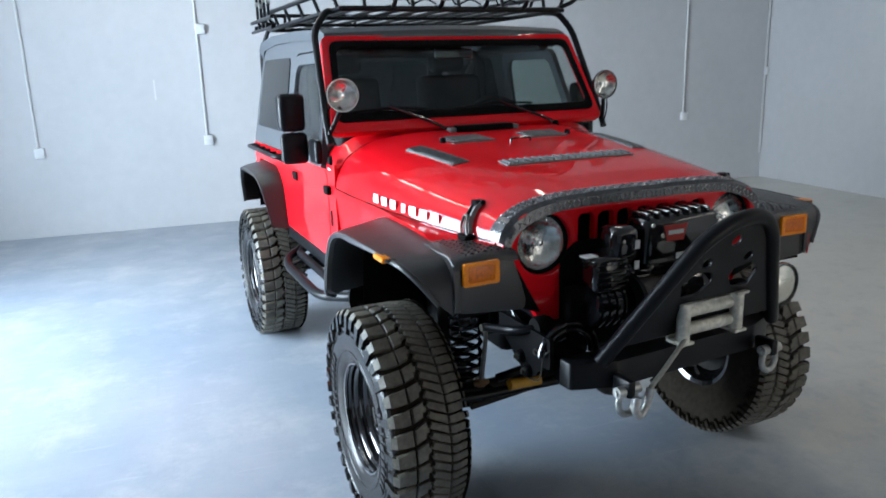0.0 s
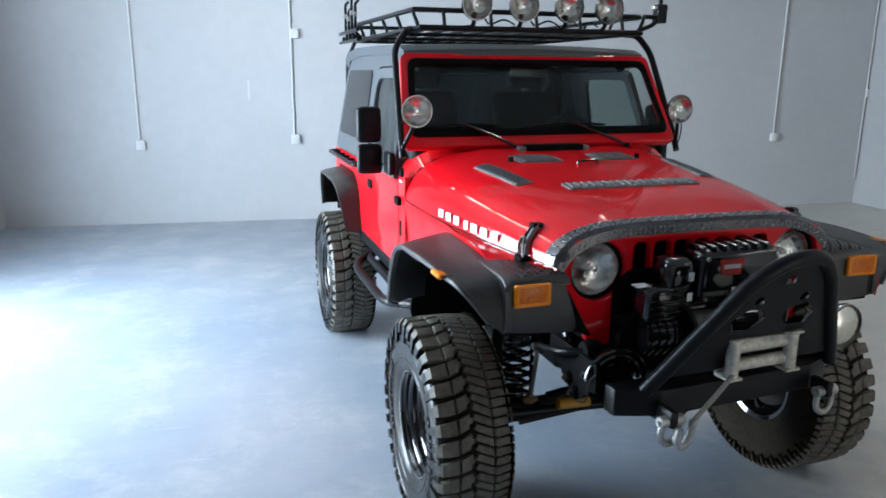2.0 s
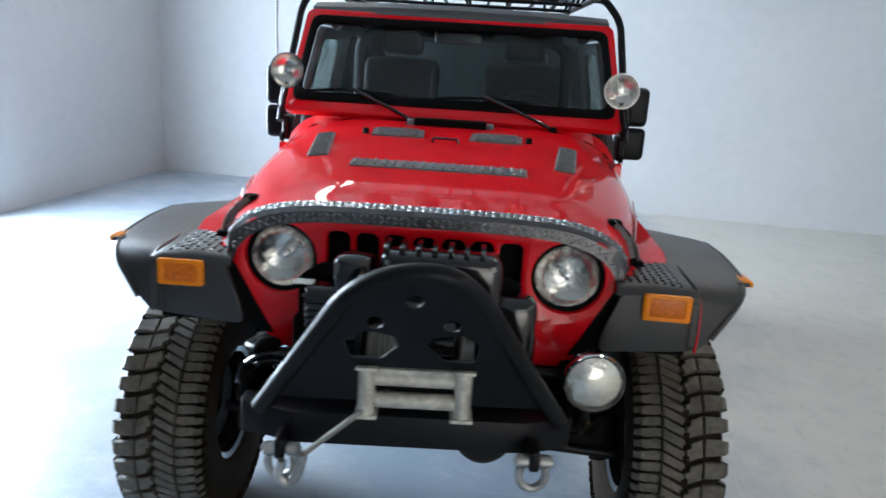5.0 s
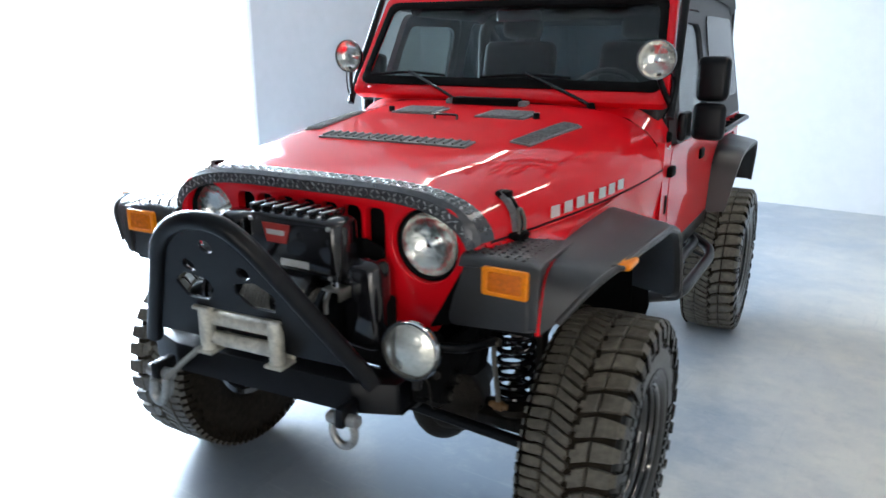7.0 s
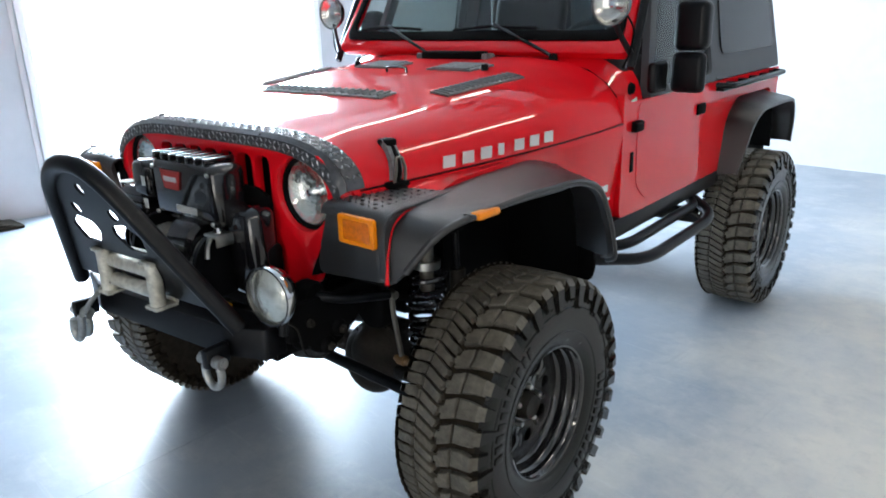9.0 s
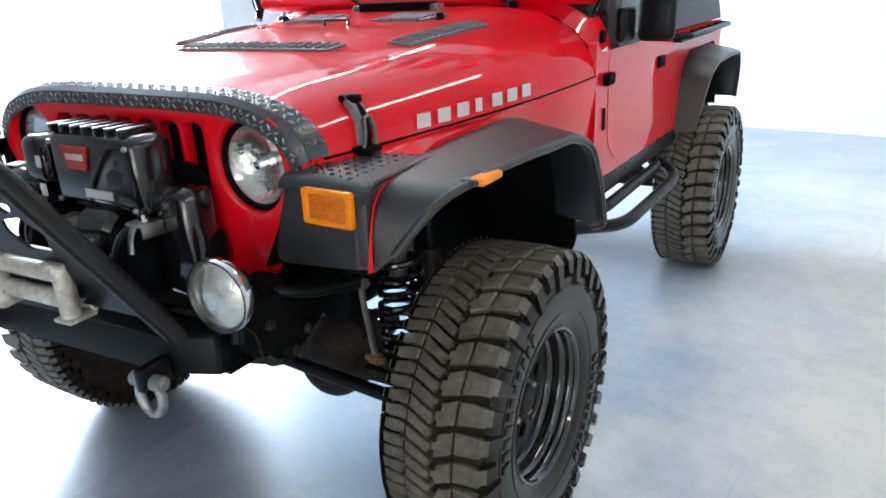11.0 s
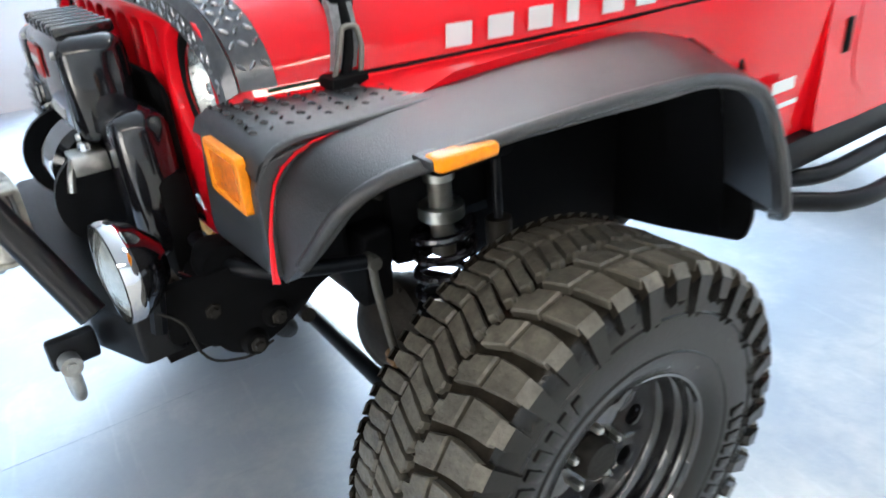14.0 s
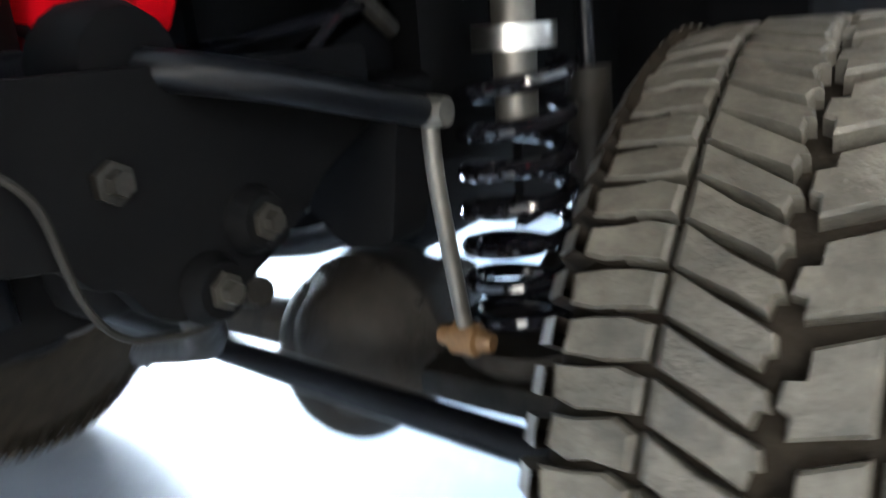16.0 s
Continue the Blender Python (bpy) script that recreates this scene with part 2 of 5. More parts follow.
def tube(pts, r, segs=12, round_off=0.05, bm=None, closed=False, squash=1.0):
    """A round bar along a line."""
    bm = bm or bmesh.new()
    line = smooth_line(pts, round_off) if round_off else [Vector(p) for p in pts]
    if closed:
        line = line[:-1] if (line[0] - line[-1]).length < 1e-6 else line
    n = len(line)
    up, rings = None, []
    for i, p in enumerate(line):
        a = line[(i - 1) % n] if (closed or i) else p
        b = line[(i + 1) % n] if (closed or i < n - 1) else p
        d = (b - a).normalized()
        if up is None:
            up = d.orthogonal().normalized()
        up = (up - d * up.dot(d)).normalized()
        side = d.cross(up)
        rings.append([bm.verts.new(p + r * (math.cos(t) * up + squash * math.sin(t) * side)) for t in (2 * math.pi * k / segs for k in range(segs))])
    for i in range(n if closed else n - 1):
        a, b = rings[i], rings[(i + 1) % n]
        for k in range(segs):
            bm.faces.new((a[k], a[(k + 1) % segs], b[(k + 1) % segs], b[k]))
    if not closed:
        bm.faces.new(rings[0][::-1]), bm.faces.new(rings[-1])
    return bm


def lathe(profile, m=Matrix(), segs=32, bm=None):
    """A profile of (radius, height) turned round the z axis of m."""
    bm = bm or bmesh.new()
    rings = []
    for r, h in profile:
        if r < 1e-6:
            rings.append([bm.verts.new(m @ Vector((0, 0, h)))])
        else:
            rings.append([bm.verts.new(m @ Vector((r * math.cos(t), r * math.sin(t), h))) for t in (2 * math.pi * k / segs for k in range(segs))])
    for a, b in zip(rings, rings[1:]):
        for k in range(segs):
            q = (k + 1) % segs
            if len(a) == 1 and len(b) == 1:
                break
            if len(a) == 1:
                bm.faces.new((a[0], b[k], b[q]))
            elif len(b) == 1:
                bm.faces.new((a[k], a[q], b[0]))
            else:
                bm.faces.new((a[k], a[q], b[q], b[k]))
    return bm


def loft(rings, bm=None, close=False, caps=False):
    """Quads between lines of the same number of points."""
    bm = bm or bmesh.new()
    vs = [[bm.verts.new(Vector(p)) for p in ring] for ring in rings]
    n = len(vs[0])
    for a, b in zip(vs, vs[1:]):
        for k in range(n if close else n - 1):
            q = (k + 1) % n
            bm.faces.new((a[k], a[q], b[q], b[k]))
    if caps:
        bm.faces.new(vs[0]), bm.faces.new(vs[-1])
    return bm


def thicken(bm, d, up=None):
    """Gives a sheet a thickness d, away from the side that faces up (a direction, or a point's opposite)."""
    bm.normal_update()
    if up is None:
        bmesh.ops.recalc_face_normals(bm, faces=bm.faces)
    elif sum((f.normal.dot(Vector(up)) * f.calc_area() for f in bm.faces)) < 0:
        bmesh.ops.reverse_faces(bm, faces=bm.faces)
    bm.normal_update()
    bmesh.ops.solidify(bm, geom=list(bm.faces), thickness=d)
    return bm


def plate(outer, holes, depth, m, bevel=0.0):
    """A flat plate of the outline outer, with holes, in the xy plane of m, depth thick along its z."""
    bm = bmesh.new()
    edges = []
    for loop in (outer, *holes):
        vs = [bm.verts.new((x, y, 0)) for x, y in loop]
        edges += [bm.edges.new((a, b)) for a, b in zip(vs, vs[1:] + vs[:1])]
    bmesh.ops.triangle_fill(bm, edges=edges, use_beauty=True)
    if bm.faces and sum(f.normal.z for f in bm.faces) < 0:
        bmesh.ops.reverse_faces(bm, faces=bm.faces)
    rim = [e for e in bm.edges if len(e.link_faces) == 1]
    made = bmesh.ops.extrude_face_region(bm, geom=list(bm.faces))
    for v in made["geom"]:
        if isinstance(v, bmesh.types.BMVert):
            v.co.z += depth
    if bevel:
        top = [e for e in bm.edges if len(e.link_faces) == 2 and e.verts[0].co.z > depth * 0.99 and e.verts[1].co.z > depth * 0.99 and e.calc_face_angle(0) > 0.5]
        bmesh.ops.bevel(bm, geom=top, offset=bevel, segments=2, profile=0.5, affect="EDGES")
    bmesh.ops.transform(bm, matrix=m, verts=bm.verts)
    return bm


def rounded(x0, x1, y0, y1, r, steps=5):
    """A rounded rectangle as a loop."""
    out = []
    for cx, cy, a in ((x1 - r, y1 - r, 0), (x0 + r, y1 - r, 90), (x0 + r, y0 + r, 180), (x1 - r, y0 + r, 270)):
        out += [(cx + r * math.cos(radians(a + 90 * k / steps)), cy + r * math.sin(radians(a + 90 * k / steps))) for k in range(steps + 1)]
    return out


def round_corners(pts, r, steps=5):
    """A closed 2D outline with its corners rounded."""
    n, out = len(pts), []
    for i in range(n):
        a, b, c = (Vector(pts[(i + k) % n]) for k in (-1, 0, 1))
        d = min(r, (b - a).length / 2.05, (c - b).length / 2.05)
        p, q = b + (a - b).normalized() * d, b + (c - b).normalized() * d
        out += [tuple((1 - s) ** 2 * p + 2 * s * (1 - s) * b + s * s * q) for s in (k / steps for k in range(steps + 1))]
    return out


def circle(cx, cy, r, n=32):
    return [(cx + r * math.cos(2 * math.pi * k / n), cy + r * math.sin(2 * math.pi * k / n)) for k in range(n)]


def frame_of(origin, x_axis, y_axis):
    """A pose whose xy plane is spanned by the two axes."""
    x = Vector(x_axis).normalized()
    z = x.cross(Vector(y_axis)).normalized()
    m = Matrix((x, z.cross(x), z)).transposed().to_4x4()
    m.translation = origin
    return m


FRONT = frame_of((0, 0, 0), (1, 0, 0), (0, 0, 1))     # x across, y up, z towards the nose
LEFT = frame_of((0, 0, 0), (0, 1, 0), (0, 0, 1))      # x to the rear, y up, z to the left side

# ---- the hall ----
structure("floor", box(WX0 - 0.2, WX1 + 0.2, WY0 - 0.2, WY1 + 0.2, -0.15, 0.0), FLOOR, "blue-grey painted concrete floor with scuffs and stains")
JOINT = material("floor_joint_filler", (0.28, 0.325, 0.375), 0.38, grain=0.3, scale=30)
seam = loft([[(-0.4238 + 0.03 * y + 0.002 * math.sin(9 * y), y, 0.0006), (-0.4212 + 0.03 * y + 0.002 * math.sin(9 * y + 0.6), y, 0.0006)] for y in (-1.2 + 0.1 * k for k in range(19))])
structure("floor_joint", thicken(seam, 0.003, (0, 0, 1)), JOINT, "fine straight joint in the painted floor").matrix_world = Matrix()
structure("wall_north", box(WX0 - 0.2, WX1 + 0.2, WY1, WY1 + 0.2, 0, WH), WALL, "plain white painted wall with conduits")
structure("wall_east", box(WX1, WX1 + 0.2, WY0, WY1, 0, WH), WALL, "plain white painted wall")
south = box(WX0 - 0.2, SOUTH_X0, WY0 - 0.2, WY0, 0, WH)
box(SOUTH_X1, WX1 + 0.2, WY0 - 0.2, WY0, 0, WH, bm=south)
box(SOUTH_X0, SOUTH_X1, WY0 - 0.2, WY0, DOOR_H, WH, bm=south)
structure("wall_south", south, WALL, "white painted wall with an open door")
structure("backdrop_south", box(-12, 22, -30.2, -30, -0.02, 12), WALL, "pale building across the yard")
west = box(WX0 - 0.2, WX0, WY0, DOOR_Y0, 0, WH)
box(WX0 - 0.2, WX0, DOOR_Y1, WY1, 0, WH, bm=west)
box(WX0 - 0.2, WX0, DOOR_Y0, DOOR_Y1, DOOR_H, WH, bm=west)
structure("wall_west", west, WALL, "white painted wall with an open roll-up door")
structure("ceiling", box(WX0 - 0.2, WX1 + 0.2, WY0 - 0.2, WY1 + 0.2, WH, WH + 0.2), CEIL, "plain grey roof deck over the hall")
# glowing sheet added beyond the west door, in place of overexposed daylight
DAYLIGHT_GLOW = bpy.data.materials.new("daylight_glow")
DAYLIGHT_GLOW.use_nodes = True
DAYLIGHT_GLOW.node_tree.nodes["Principled BSDF"].inputs["Emission Color"].default_value = (0.90, 0.96, 1.0, 1)
DAYLIGHT_GLOW.node_tree.nodes["Principled BSDF"].inputs["Emission Strength"].default_value = 6.0
structure("backdrop", box(-34.2, -34, -40, 40, -0.02, 14), DAYLIGHT_GLOW, "glowing white sheet standing in for daylight outside the door")
box(WX0 - 0.2, 60, -40, WY0 - 0.2, -0.25, -0.02, bm=(yard := box(-60, WX0 - 0.2, -40, 40, -0.25, -0.02)))
structure("ground", yard, GROUND, "bright concrete yard outside the door")
trim = bmesh.new()
for y in (DOOR_Y0, DOOR_Y1):
    box(WX0 - 0.22, WX0 + 0.012, y - 0.075, y + 0.075, 0, DOOR_H, 0.004, trim)
    box(WX0 + 0.013, WX0 + 0.060, y - 0.035, y + 0.035, 0.02, DOOR_H, 0.008, trim)
    box(WX0 + 0.013, WX0 + 0.072, y - 0.045, y + 0.045, 0, 0.10, 0.006, trim)
structure("door_trim", trim, LAMP_BODY, "white metal door tracks with short feet")


LAMP = bpy.data.materials.new("lamp_diffuser")
LAMP.use_nodes = True
LAMP.node_tree.nodes["Principled BSDF"].inputs["Emission Color"].default_value = (1.0, 0.92, 0.81, 1)
LAMP.node_tree.nodes["Principled BSDF"].inputs["Emission Strength"].default_value = 10.0
proto = None
for x, y, turn in ((-2.2, 1.9, 0), (-2.2, 4.5, 0), (1.6, 2.4, 0), (4.9, -3.5, 0), (4.9, -0.6, 0)):
    if proto is None:
        proto = thing("ceiling_light", "long white fluorescent ceiling light", "light", (0, 0, 0), "ceiling lights")
        proto.matrix_basis = HALL @ pose(x, y, WH)
        part("housing", box(-0.12, 0.12, -1.22, 1.22, -0.09, -0.002, 0.01), LAMP_BODY, proto)
        part("diffuser", box(-0.09, 0.09, -1.2, 1.2, -0.115, -0.091), LAMP, proto, "glowing diffuser")
    else:
        copy_thing(proto, HALL @ pose(x, y, WH, 0, 0, turn))

# ---- the vehicle: nose towards -y, its left side towards +x ----
car = thing("off_road_vehicle", "lifted red off-road vehicle with black flares and roof rack", "car")


def lerp(a, b, s):
    return a + (b - a) * s


# -- bonnet --
def hood_top(y):
    return 1.270 + 0.099 * (y + 0.33) - 0.014 * math.exp(-((y + 0.33) / 0.13) ** 2) + 0.006 * math.exp(-((y - 0.35) / 0.3) ** 2)


def hood_half(y):
    s = (y + 0.33) / 1.28
    return 0.575 + 0.185 * (1 - (1 - s) ** 2)


def hood_low(y):
    return 1.125 + 0.035 * (y + 0.33) / 1.28


def hood_point(f, y, lift=0.0):
    """A point of the bonnet at the fraction f of its half width (-1 to 1)."""
    g = abs(f)
    rise = (1 - g ** 5.0) ** 0.55
    z = hood_low(y) + (hood_top(y) - hood_low(y)) * rise
    return Vector((f * hood_half(y), y, z + lift))


def hood_z(x, y):
    return hood_point(x / hood_half(y), y).z


FR = [math.sin(math.pi / 2 * k / 16) for k in range(17)]
FR = [-f for f in FR[:0:-1]] + FR
YS = [-0.33 + 1.27 * k / 24 for k in range(25)]
hood = thicken(loft([[hood_point(f, y) for f in FR] for y in YS]), 0.012, (0, 0, 1))
part("hood", hood, RED, car, "glossy red bonnet")

# bright tread-plate guard over the bonnet's front edge
PLATE = material("tread_plate_base", (0.10, 0.10, 0.105), 0.30, metal=0.7, grain=0.25, scale=60)
BLACK_DIAMOND = material("black_tread_plate", (0.045, 0.045, 0.048), 0.25, metal=0.5, grain=0.25, scale=60)
DIAMOND = material("tread_plate_diamonds", (0.40, 0.40, 0.41), 0.28, metal=0.9, grain=0.2, scale=60)
guard = loft([[hood_point(f, y, 0.006) for f in FR] for y in (-0.335, -0.31, -0.285)])
front_edge = [hood_point(f, -0.335, 0.006) for f in FR]
loft([[p + Vector((0, -0.002, 0)) for p in front_edge], [p + Vector((-0.02 * p.x, -0.016, -0.010)) for p in front_edge], [p + Vector((-0.05 * p.x, -0.018, -0.040)) for p in front_edge]], bm=guard)
guard = thicken(guard, 0.004, (0, -0.2, 1))


def diamond(bm, p, d, across, out, turn, k=1.0):
    ax = (d * turn + across).normalized()
    mm = frame_of(p, ax, out.cross(ax))
    bmesh.ops.create_icosphere(bm, subdivisions=1, radius=1, matrix=mm @ Matrix.Diagonal((0.0095 * k, 0.0034 * k, 0.0042 * k, 1)))


pattern = bmesh.new()
for k in range(58):
    f = -0.985 + 1.97 * k / 57
    d = (hood_point(min(1, f + 0.01), -0.32) - hood_point(max(-1, f - 0.01), -0.32)).normalized()
    up = d.cross(Vector((0, 1, 0))).normalized()
    for row, y in enumerate((-0.326, -0.310, -0.294)):
        diamond(pattern, hood_point(f, y, 0.0075), d, Vector((0, 1, 0)), up, 1 if (k + row) % 2 else -1)
    for row, (dy, dz) in enumerate(((-0.0195, -0.017), (-0.0205, -0.031))):
        diamond(pattern, hood_point(f, -0.335, 0.006) + Vector((-0.035 * f * 0.575, dy, dz)), d, up, Vector((0, -1, 0)), 1 if (k + row) % 2 else -1)
hg = part("hood_guard", guard, PLATE, car, "dark tread-plate guard along the bonnet's edge")
tagged(part("raised_pattern", pattern, DIAMOND, hg), "bright raised diamonds", kind="stuff")


# louvred vent inserts
def vent(x0, x1, y0, y1, skew, n, along=False):
    bm = loft([[Vector((lerp(x0, x1, i / 4) + skew * (y - y0), y, hood_z(lerp(x0, x1, i / 4) + skew * (y - y0), y) + 0.006)) for i in range(5)] for y in (lerp(y0, y1, j / 8) for j in range(9))])
    bm = thicken(bm, 0.006, (0, 0, 1))
    for k in range(n):
        if along:
            x = lerp(x0, x1, (k + 0.5) / n)
            tube([Vector((x, y, hood_z(x, y) + 0.009)) for y in (lerp(y0, y1, 0.12), lerp(y0, y1, 0.5), lerp(y0, y1, 0.88))], 0.0045, 6, 0.02, bm)
            continue
        y = lerp(y0, y1, (k + 0.5) / n)
        pts = [Vector((x + skew * (y - y0), y, hood_z(x + skew * (y - y0), y) + 0.008)) for x in (lerp(x0, x1, 0.1), lerp(x0, x1, 0.5), lerp(x0, x1, 0.9))]
        tube(pts, 0.004, 6, 0.02, bm)
    return bm


VENT = material("grey_vent_grit", (0.15, 0.155, 0.16), 0.45, grain=0.4, scale=80, bump=0.5, bump_scale=300)
for sx in (1, -1):
    part("side_vent", vent(sx * 0.40, sx * 0.475, 0.22, 0.59, sx * 0.13, 16), VENT, car, "dark louvred bonnet vent")
    part("rear_vent", vent(sx * 0.09, sx * 0.30, 0.57, 0.71, sx * 0.06, 7), VENT, car, "dark louvred bonnet vent")
part("front_vent", vent(-0.30, 0.30, 0.085, 0.165, 0.0, 18, True), VENT, car, "dark louvred bonnet vent")

# cowl scoop
sz = hood_z(0, 0.84)
part("hood_scoop", box(-0.155, 0.155, 0.835, 0.935, sz - 0.012, sz + 0.030, 0.008, segs=3), DULL_BLACK, car, "low black scoop at the bonnet's rear edge")
for sx in (1, -1):
    part("scoop_end", box(sx * 0.156, sx * 0.19, 0.845, 0.93, sz - 0.012, sz + 0.022, 0.008, segs=2), VENT, car, "grey scoop end")

# dark seam along the bonnet's lower edge
for sx in (1, -1):
    part("hood_seam", tube([(sx * (hood_half(y) + 0.0015), y, hood_low(y) + 0.002) for y in (-0.30, -0.1, 0.1, 0.3, 0.5, 0.7, 0.93)], 0.003, 6, 0), DULL_BLACK, car)
    part("cowl_seam", tube([(sx * (hood_point(f, 0.94).x + 0.001 * f), 0.941, hood_point(f, 0.94, 0.001).z) for f in (1.0, 0.99, 0.96, 0.9, 0.8, 0.6, 0.3, 0.0)], 0.0028, 6, 0), DULL_BLACK, car)

# footman loop and bonnet bumpers
part("footman_loop", tube([(-0.05, 0.50, hood_z(0, 0.5)), (-0.05, 0.50, hood_z(0, 0.5) + 0.018), (0.05, 0.50, hood_z(0, 0.5) + 0.018), (0.05, 0.50, hood_z(0, 0.5))], 0.005, 8, 0.01), GLOSS_BLACK, car, "black metal loop")
for sx in (1, -1):
    part("windshield_bumper", lathe([(0, 0.022), (0.012, 0.02), (0.014, 0), (0.018, -0.004)], Matrix.Translation((sx * 0.33, 0.62, hood_z(0.33, 0.62))), 14), DULL_BLACK, car)
    # latch: rubber T-strap from a foot on the wing up to a hook on the bonnet
    def side(z, out, y=-0.16):
        """A place on the bonnet's side at height z, pushed out a little."""
        rise = min(1, max(0, (z - hood_low(y)) / (hood_top(y) - hood_low(y))))
        return sx * (hood_half(y) * (1 - rise ** (1 / 0.55)) ** 0.2 + out)

    zs = (1.140, 1.165, 1.190, 1.212, 1.232)
    strap = loft([[Vector((side(z, -0.002) - sx * 0.15 * (1.23 - z), y - 0.35 * (1.23 - z), z)) for z in zs] for y in (-0.179, -0.141)])
    latch = part("hood_latch", thicken(strap, 0.016, (-sx, 0, 0)), VENT, car, "grey bonnet latch with a black strap and a metal clip")
    part("latch_hook", box(side(1.23, -0.014), side(1.23, 0.028), -0.180, -0.140, 1.216, 1.244, 0.006, segs=2), DULL_BLACK, latch, "black hook piece")
    part("strap", tube([(side(z, 0.018) - sx * 0.15 * (1.23 - z), -0.160 - 0.35 * (1.23 - z), z) for z in (1.128, 1.165, 1.2, 1.225)], 0.008, 10, 0.01), DULL_BLACK, latch, "black rubber strap")
    part("clip", tube([(side(z, 0.024) - sx * 0.15 * (1.23 - z), y - 0.35 * (1.23 - z), z) for y, z in ((-0.182, 1.130), (-0.178, 1.17), (-0.172, 1.198), (-0.148, 1.198), (-0.142, 1.17), (-0.138, 1.130))], 0.0045, 8, 0.008), ALLOY, latch, "bent wire clip")
    part("latch_foot", box(sx * 0.598, sx * 0.645, -0.228, -0.166, 1.108, 1.138, 0.006), DULL_BLACK, latch)

# -- grille --
gout = [(-0.50, 1.225), (0.50, 1.225), (0.57, 1.13), (0.53, 1.03), (0.46, 0.90), (0.43, 0.835), (-0.43, 0.835), (-0.46, 0.90), (-0.53, 1.03), (-0.57, 1.13)]
slots = [rounded(x - 0.0335, x + 0.0335, 0.88, 1.195, 0.02, 3) for x in (0.0815 * k for k in range(-3, 4))]
part("grille", plate(round_corners(gout, 0.05), slots + [circle(s * 0.41, 1.105, 0.104, 36) for s in (1, -1)], 0.03, Matrix.Translation((0, -0.325, 0)) @ FRONT, 0.006), RED, car, "red seven-slot grille panel")
part("grille_roof", thicken(loft([[hood_point(f, y, -0.022) for f in FR] for y in (-0.352, -0.33, -0.29)]), 0.004, (0, 0, 1)), RED, car)
part("radiator", box(-0.30, 0.30, -0.30, -0.26, 0.80, 1.2, 0.005), DULL_BLACK, car, "dark radiator behind the slots")
for sx in (1, -1):
    m = Matrix.Translation((sx * 0.41, -0.330, 1.105)) @ FRONT
    hl = part("headlight", lathe([(0.082, 0.006), (0.0, 0.006)], m @ Matrix.Translation((0, 0, -0.065)), 36), CHROME, car, "round clear headlight")
    part("reflector", lathe([(0.0935, 0.0), (0.085, -0.018), (0.06, -0.036), (0.03, -0.046), (0.0, -0.048)], m, 36), HEAD_REFLECT, hl, "bright faceted reflector")
    part("bezel", lathe([(0.1055, -0.012), (0.1055, 0.001), (0.102, 0.006), (0.096, 0.006), (0.0915, 0.001), (0.0905, -0.016)], m, 40), DULL_BLACK, hl, "black bezel ring")
    part("bulb", lathe([(0.0, 0.002), (0.010, -0.002), (0.012, -0.03), (0.016, -0.034), (0.016, -0.048)], m, 14), CHROME, hl)
    lens = lathe([(0.0, 0.020), (0.04, 0.016), (0.07, 0.008), (0.0935, -0.003)], m, 36)
    part("lens", lens, LENS, hl, "clear glass lens").visible_shadow = False

AMBER_RIM = material("deep_amber", (0.88, 0.25, 0.004), 0.3, coat=0.12, grain=0.15, scale=120, spec=0.25)
# -- front wings and black flares --
ARCH_IN = [(-0.405, 0.934), (-0.405, 1.05), (-0.35, 1.105), (0.0, 1.125), (0.30, 1.128), (0.49, 1.075), (0.575, 0.95), (0.60, 0.77)]
ARCH_OUT = [(0.772, -0.398, 0.932), (0.82, -0.388, 0.975), (0.905, -0.352, 1.088), (0.940, -0.22, 1.110), (0.952, 0.0, 1.116), (0.954, 0.22, 1.106), (0.95, 0.365, 1.055), (0.948, 0.455, 0.91), (0.945, 0.50, 0.785), (0.90, 0.53, 0.765)]


def arch_z(y):
    """The wing's lower edge, which follows the flare."""
    for (a, p), (b, q) in (((0.46, 1.098), (0.53, 1.060)), ((0.53, 1.060), (0.59, 0.95)), ((0.59, 0.95), (0.622, 0.80))):
        if y < b:
            return lerp(p, q, max(0.0, (y - a) / (b - a)))
    return 0.80


def along(pts, n):
    line = smooth_line(pts, 0.06, 5)
    lens = [0.0]
    for a, b in zip(line, line[1:]):
        lens.append(lens[-1] + (b - a).length)
    out = []
    for k in range(n):
        d = lens[-1] * k / (n - 1)
        i = max(j for j in range(len(lens)) if lens[j] <= d + 1e-9)
        i = min(i, len(line) - 2)
        out.append(line[i].lerp(line[i + 1], (d - lens[i]) / max(1e-9, lens[i + 1] - lens[i])))
    return out


def flare(inner, outer, sx, x_in):
    a = along([(x_in, y, z) for y, z in inner], 48)
    b = along(outer, 48)
    mid = [p.lerp(q, 0.85) + Vector((0, 0, 0.006)) for p, q in zip(a, b)]
    centre = sum(b, Vector()) / len(b)
    down = [q + (Vector((q.x, centre.y, centre.z - 0.1)) - q).normalized() * 0.02 for q in b]
    back = [q + Vector((-0.02, 0, 0)) for q in down]
    bm = loft([[Vector((sx * p.x, p.y, p.z)) for p in ring] for ring in (a, mid, b, down, back)])
    return thicken(bm, 0.004, (sx, 0, 1))


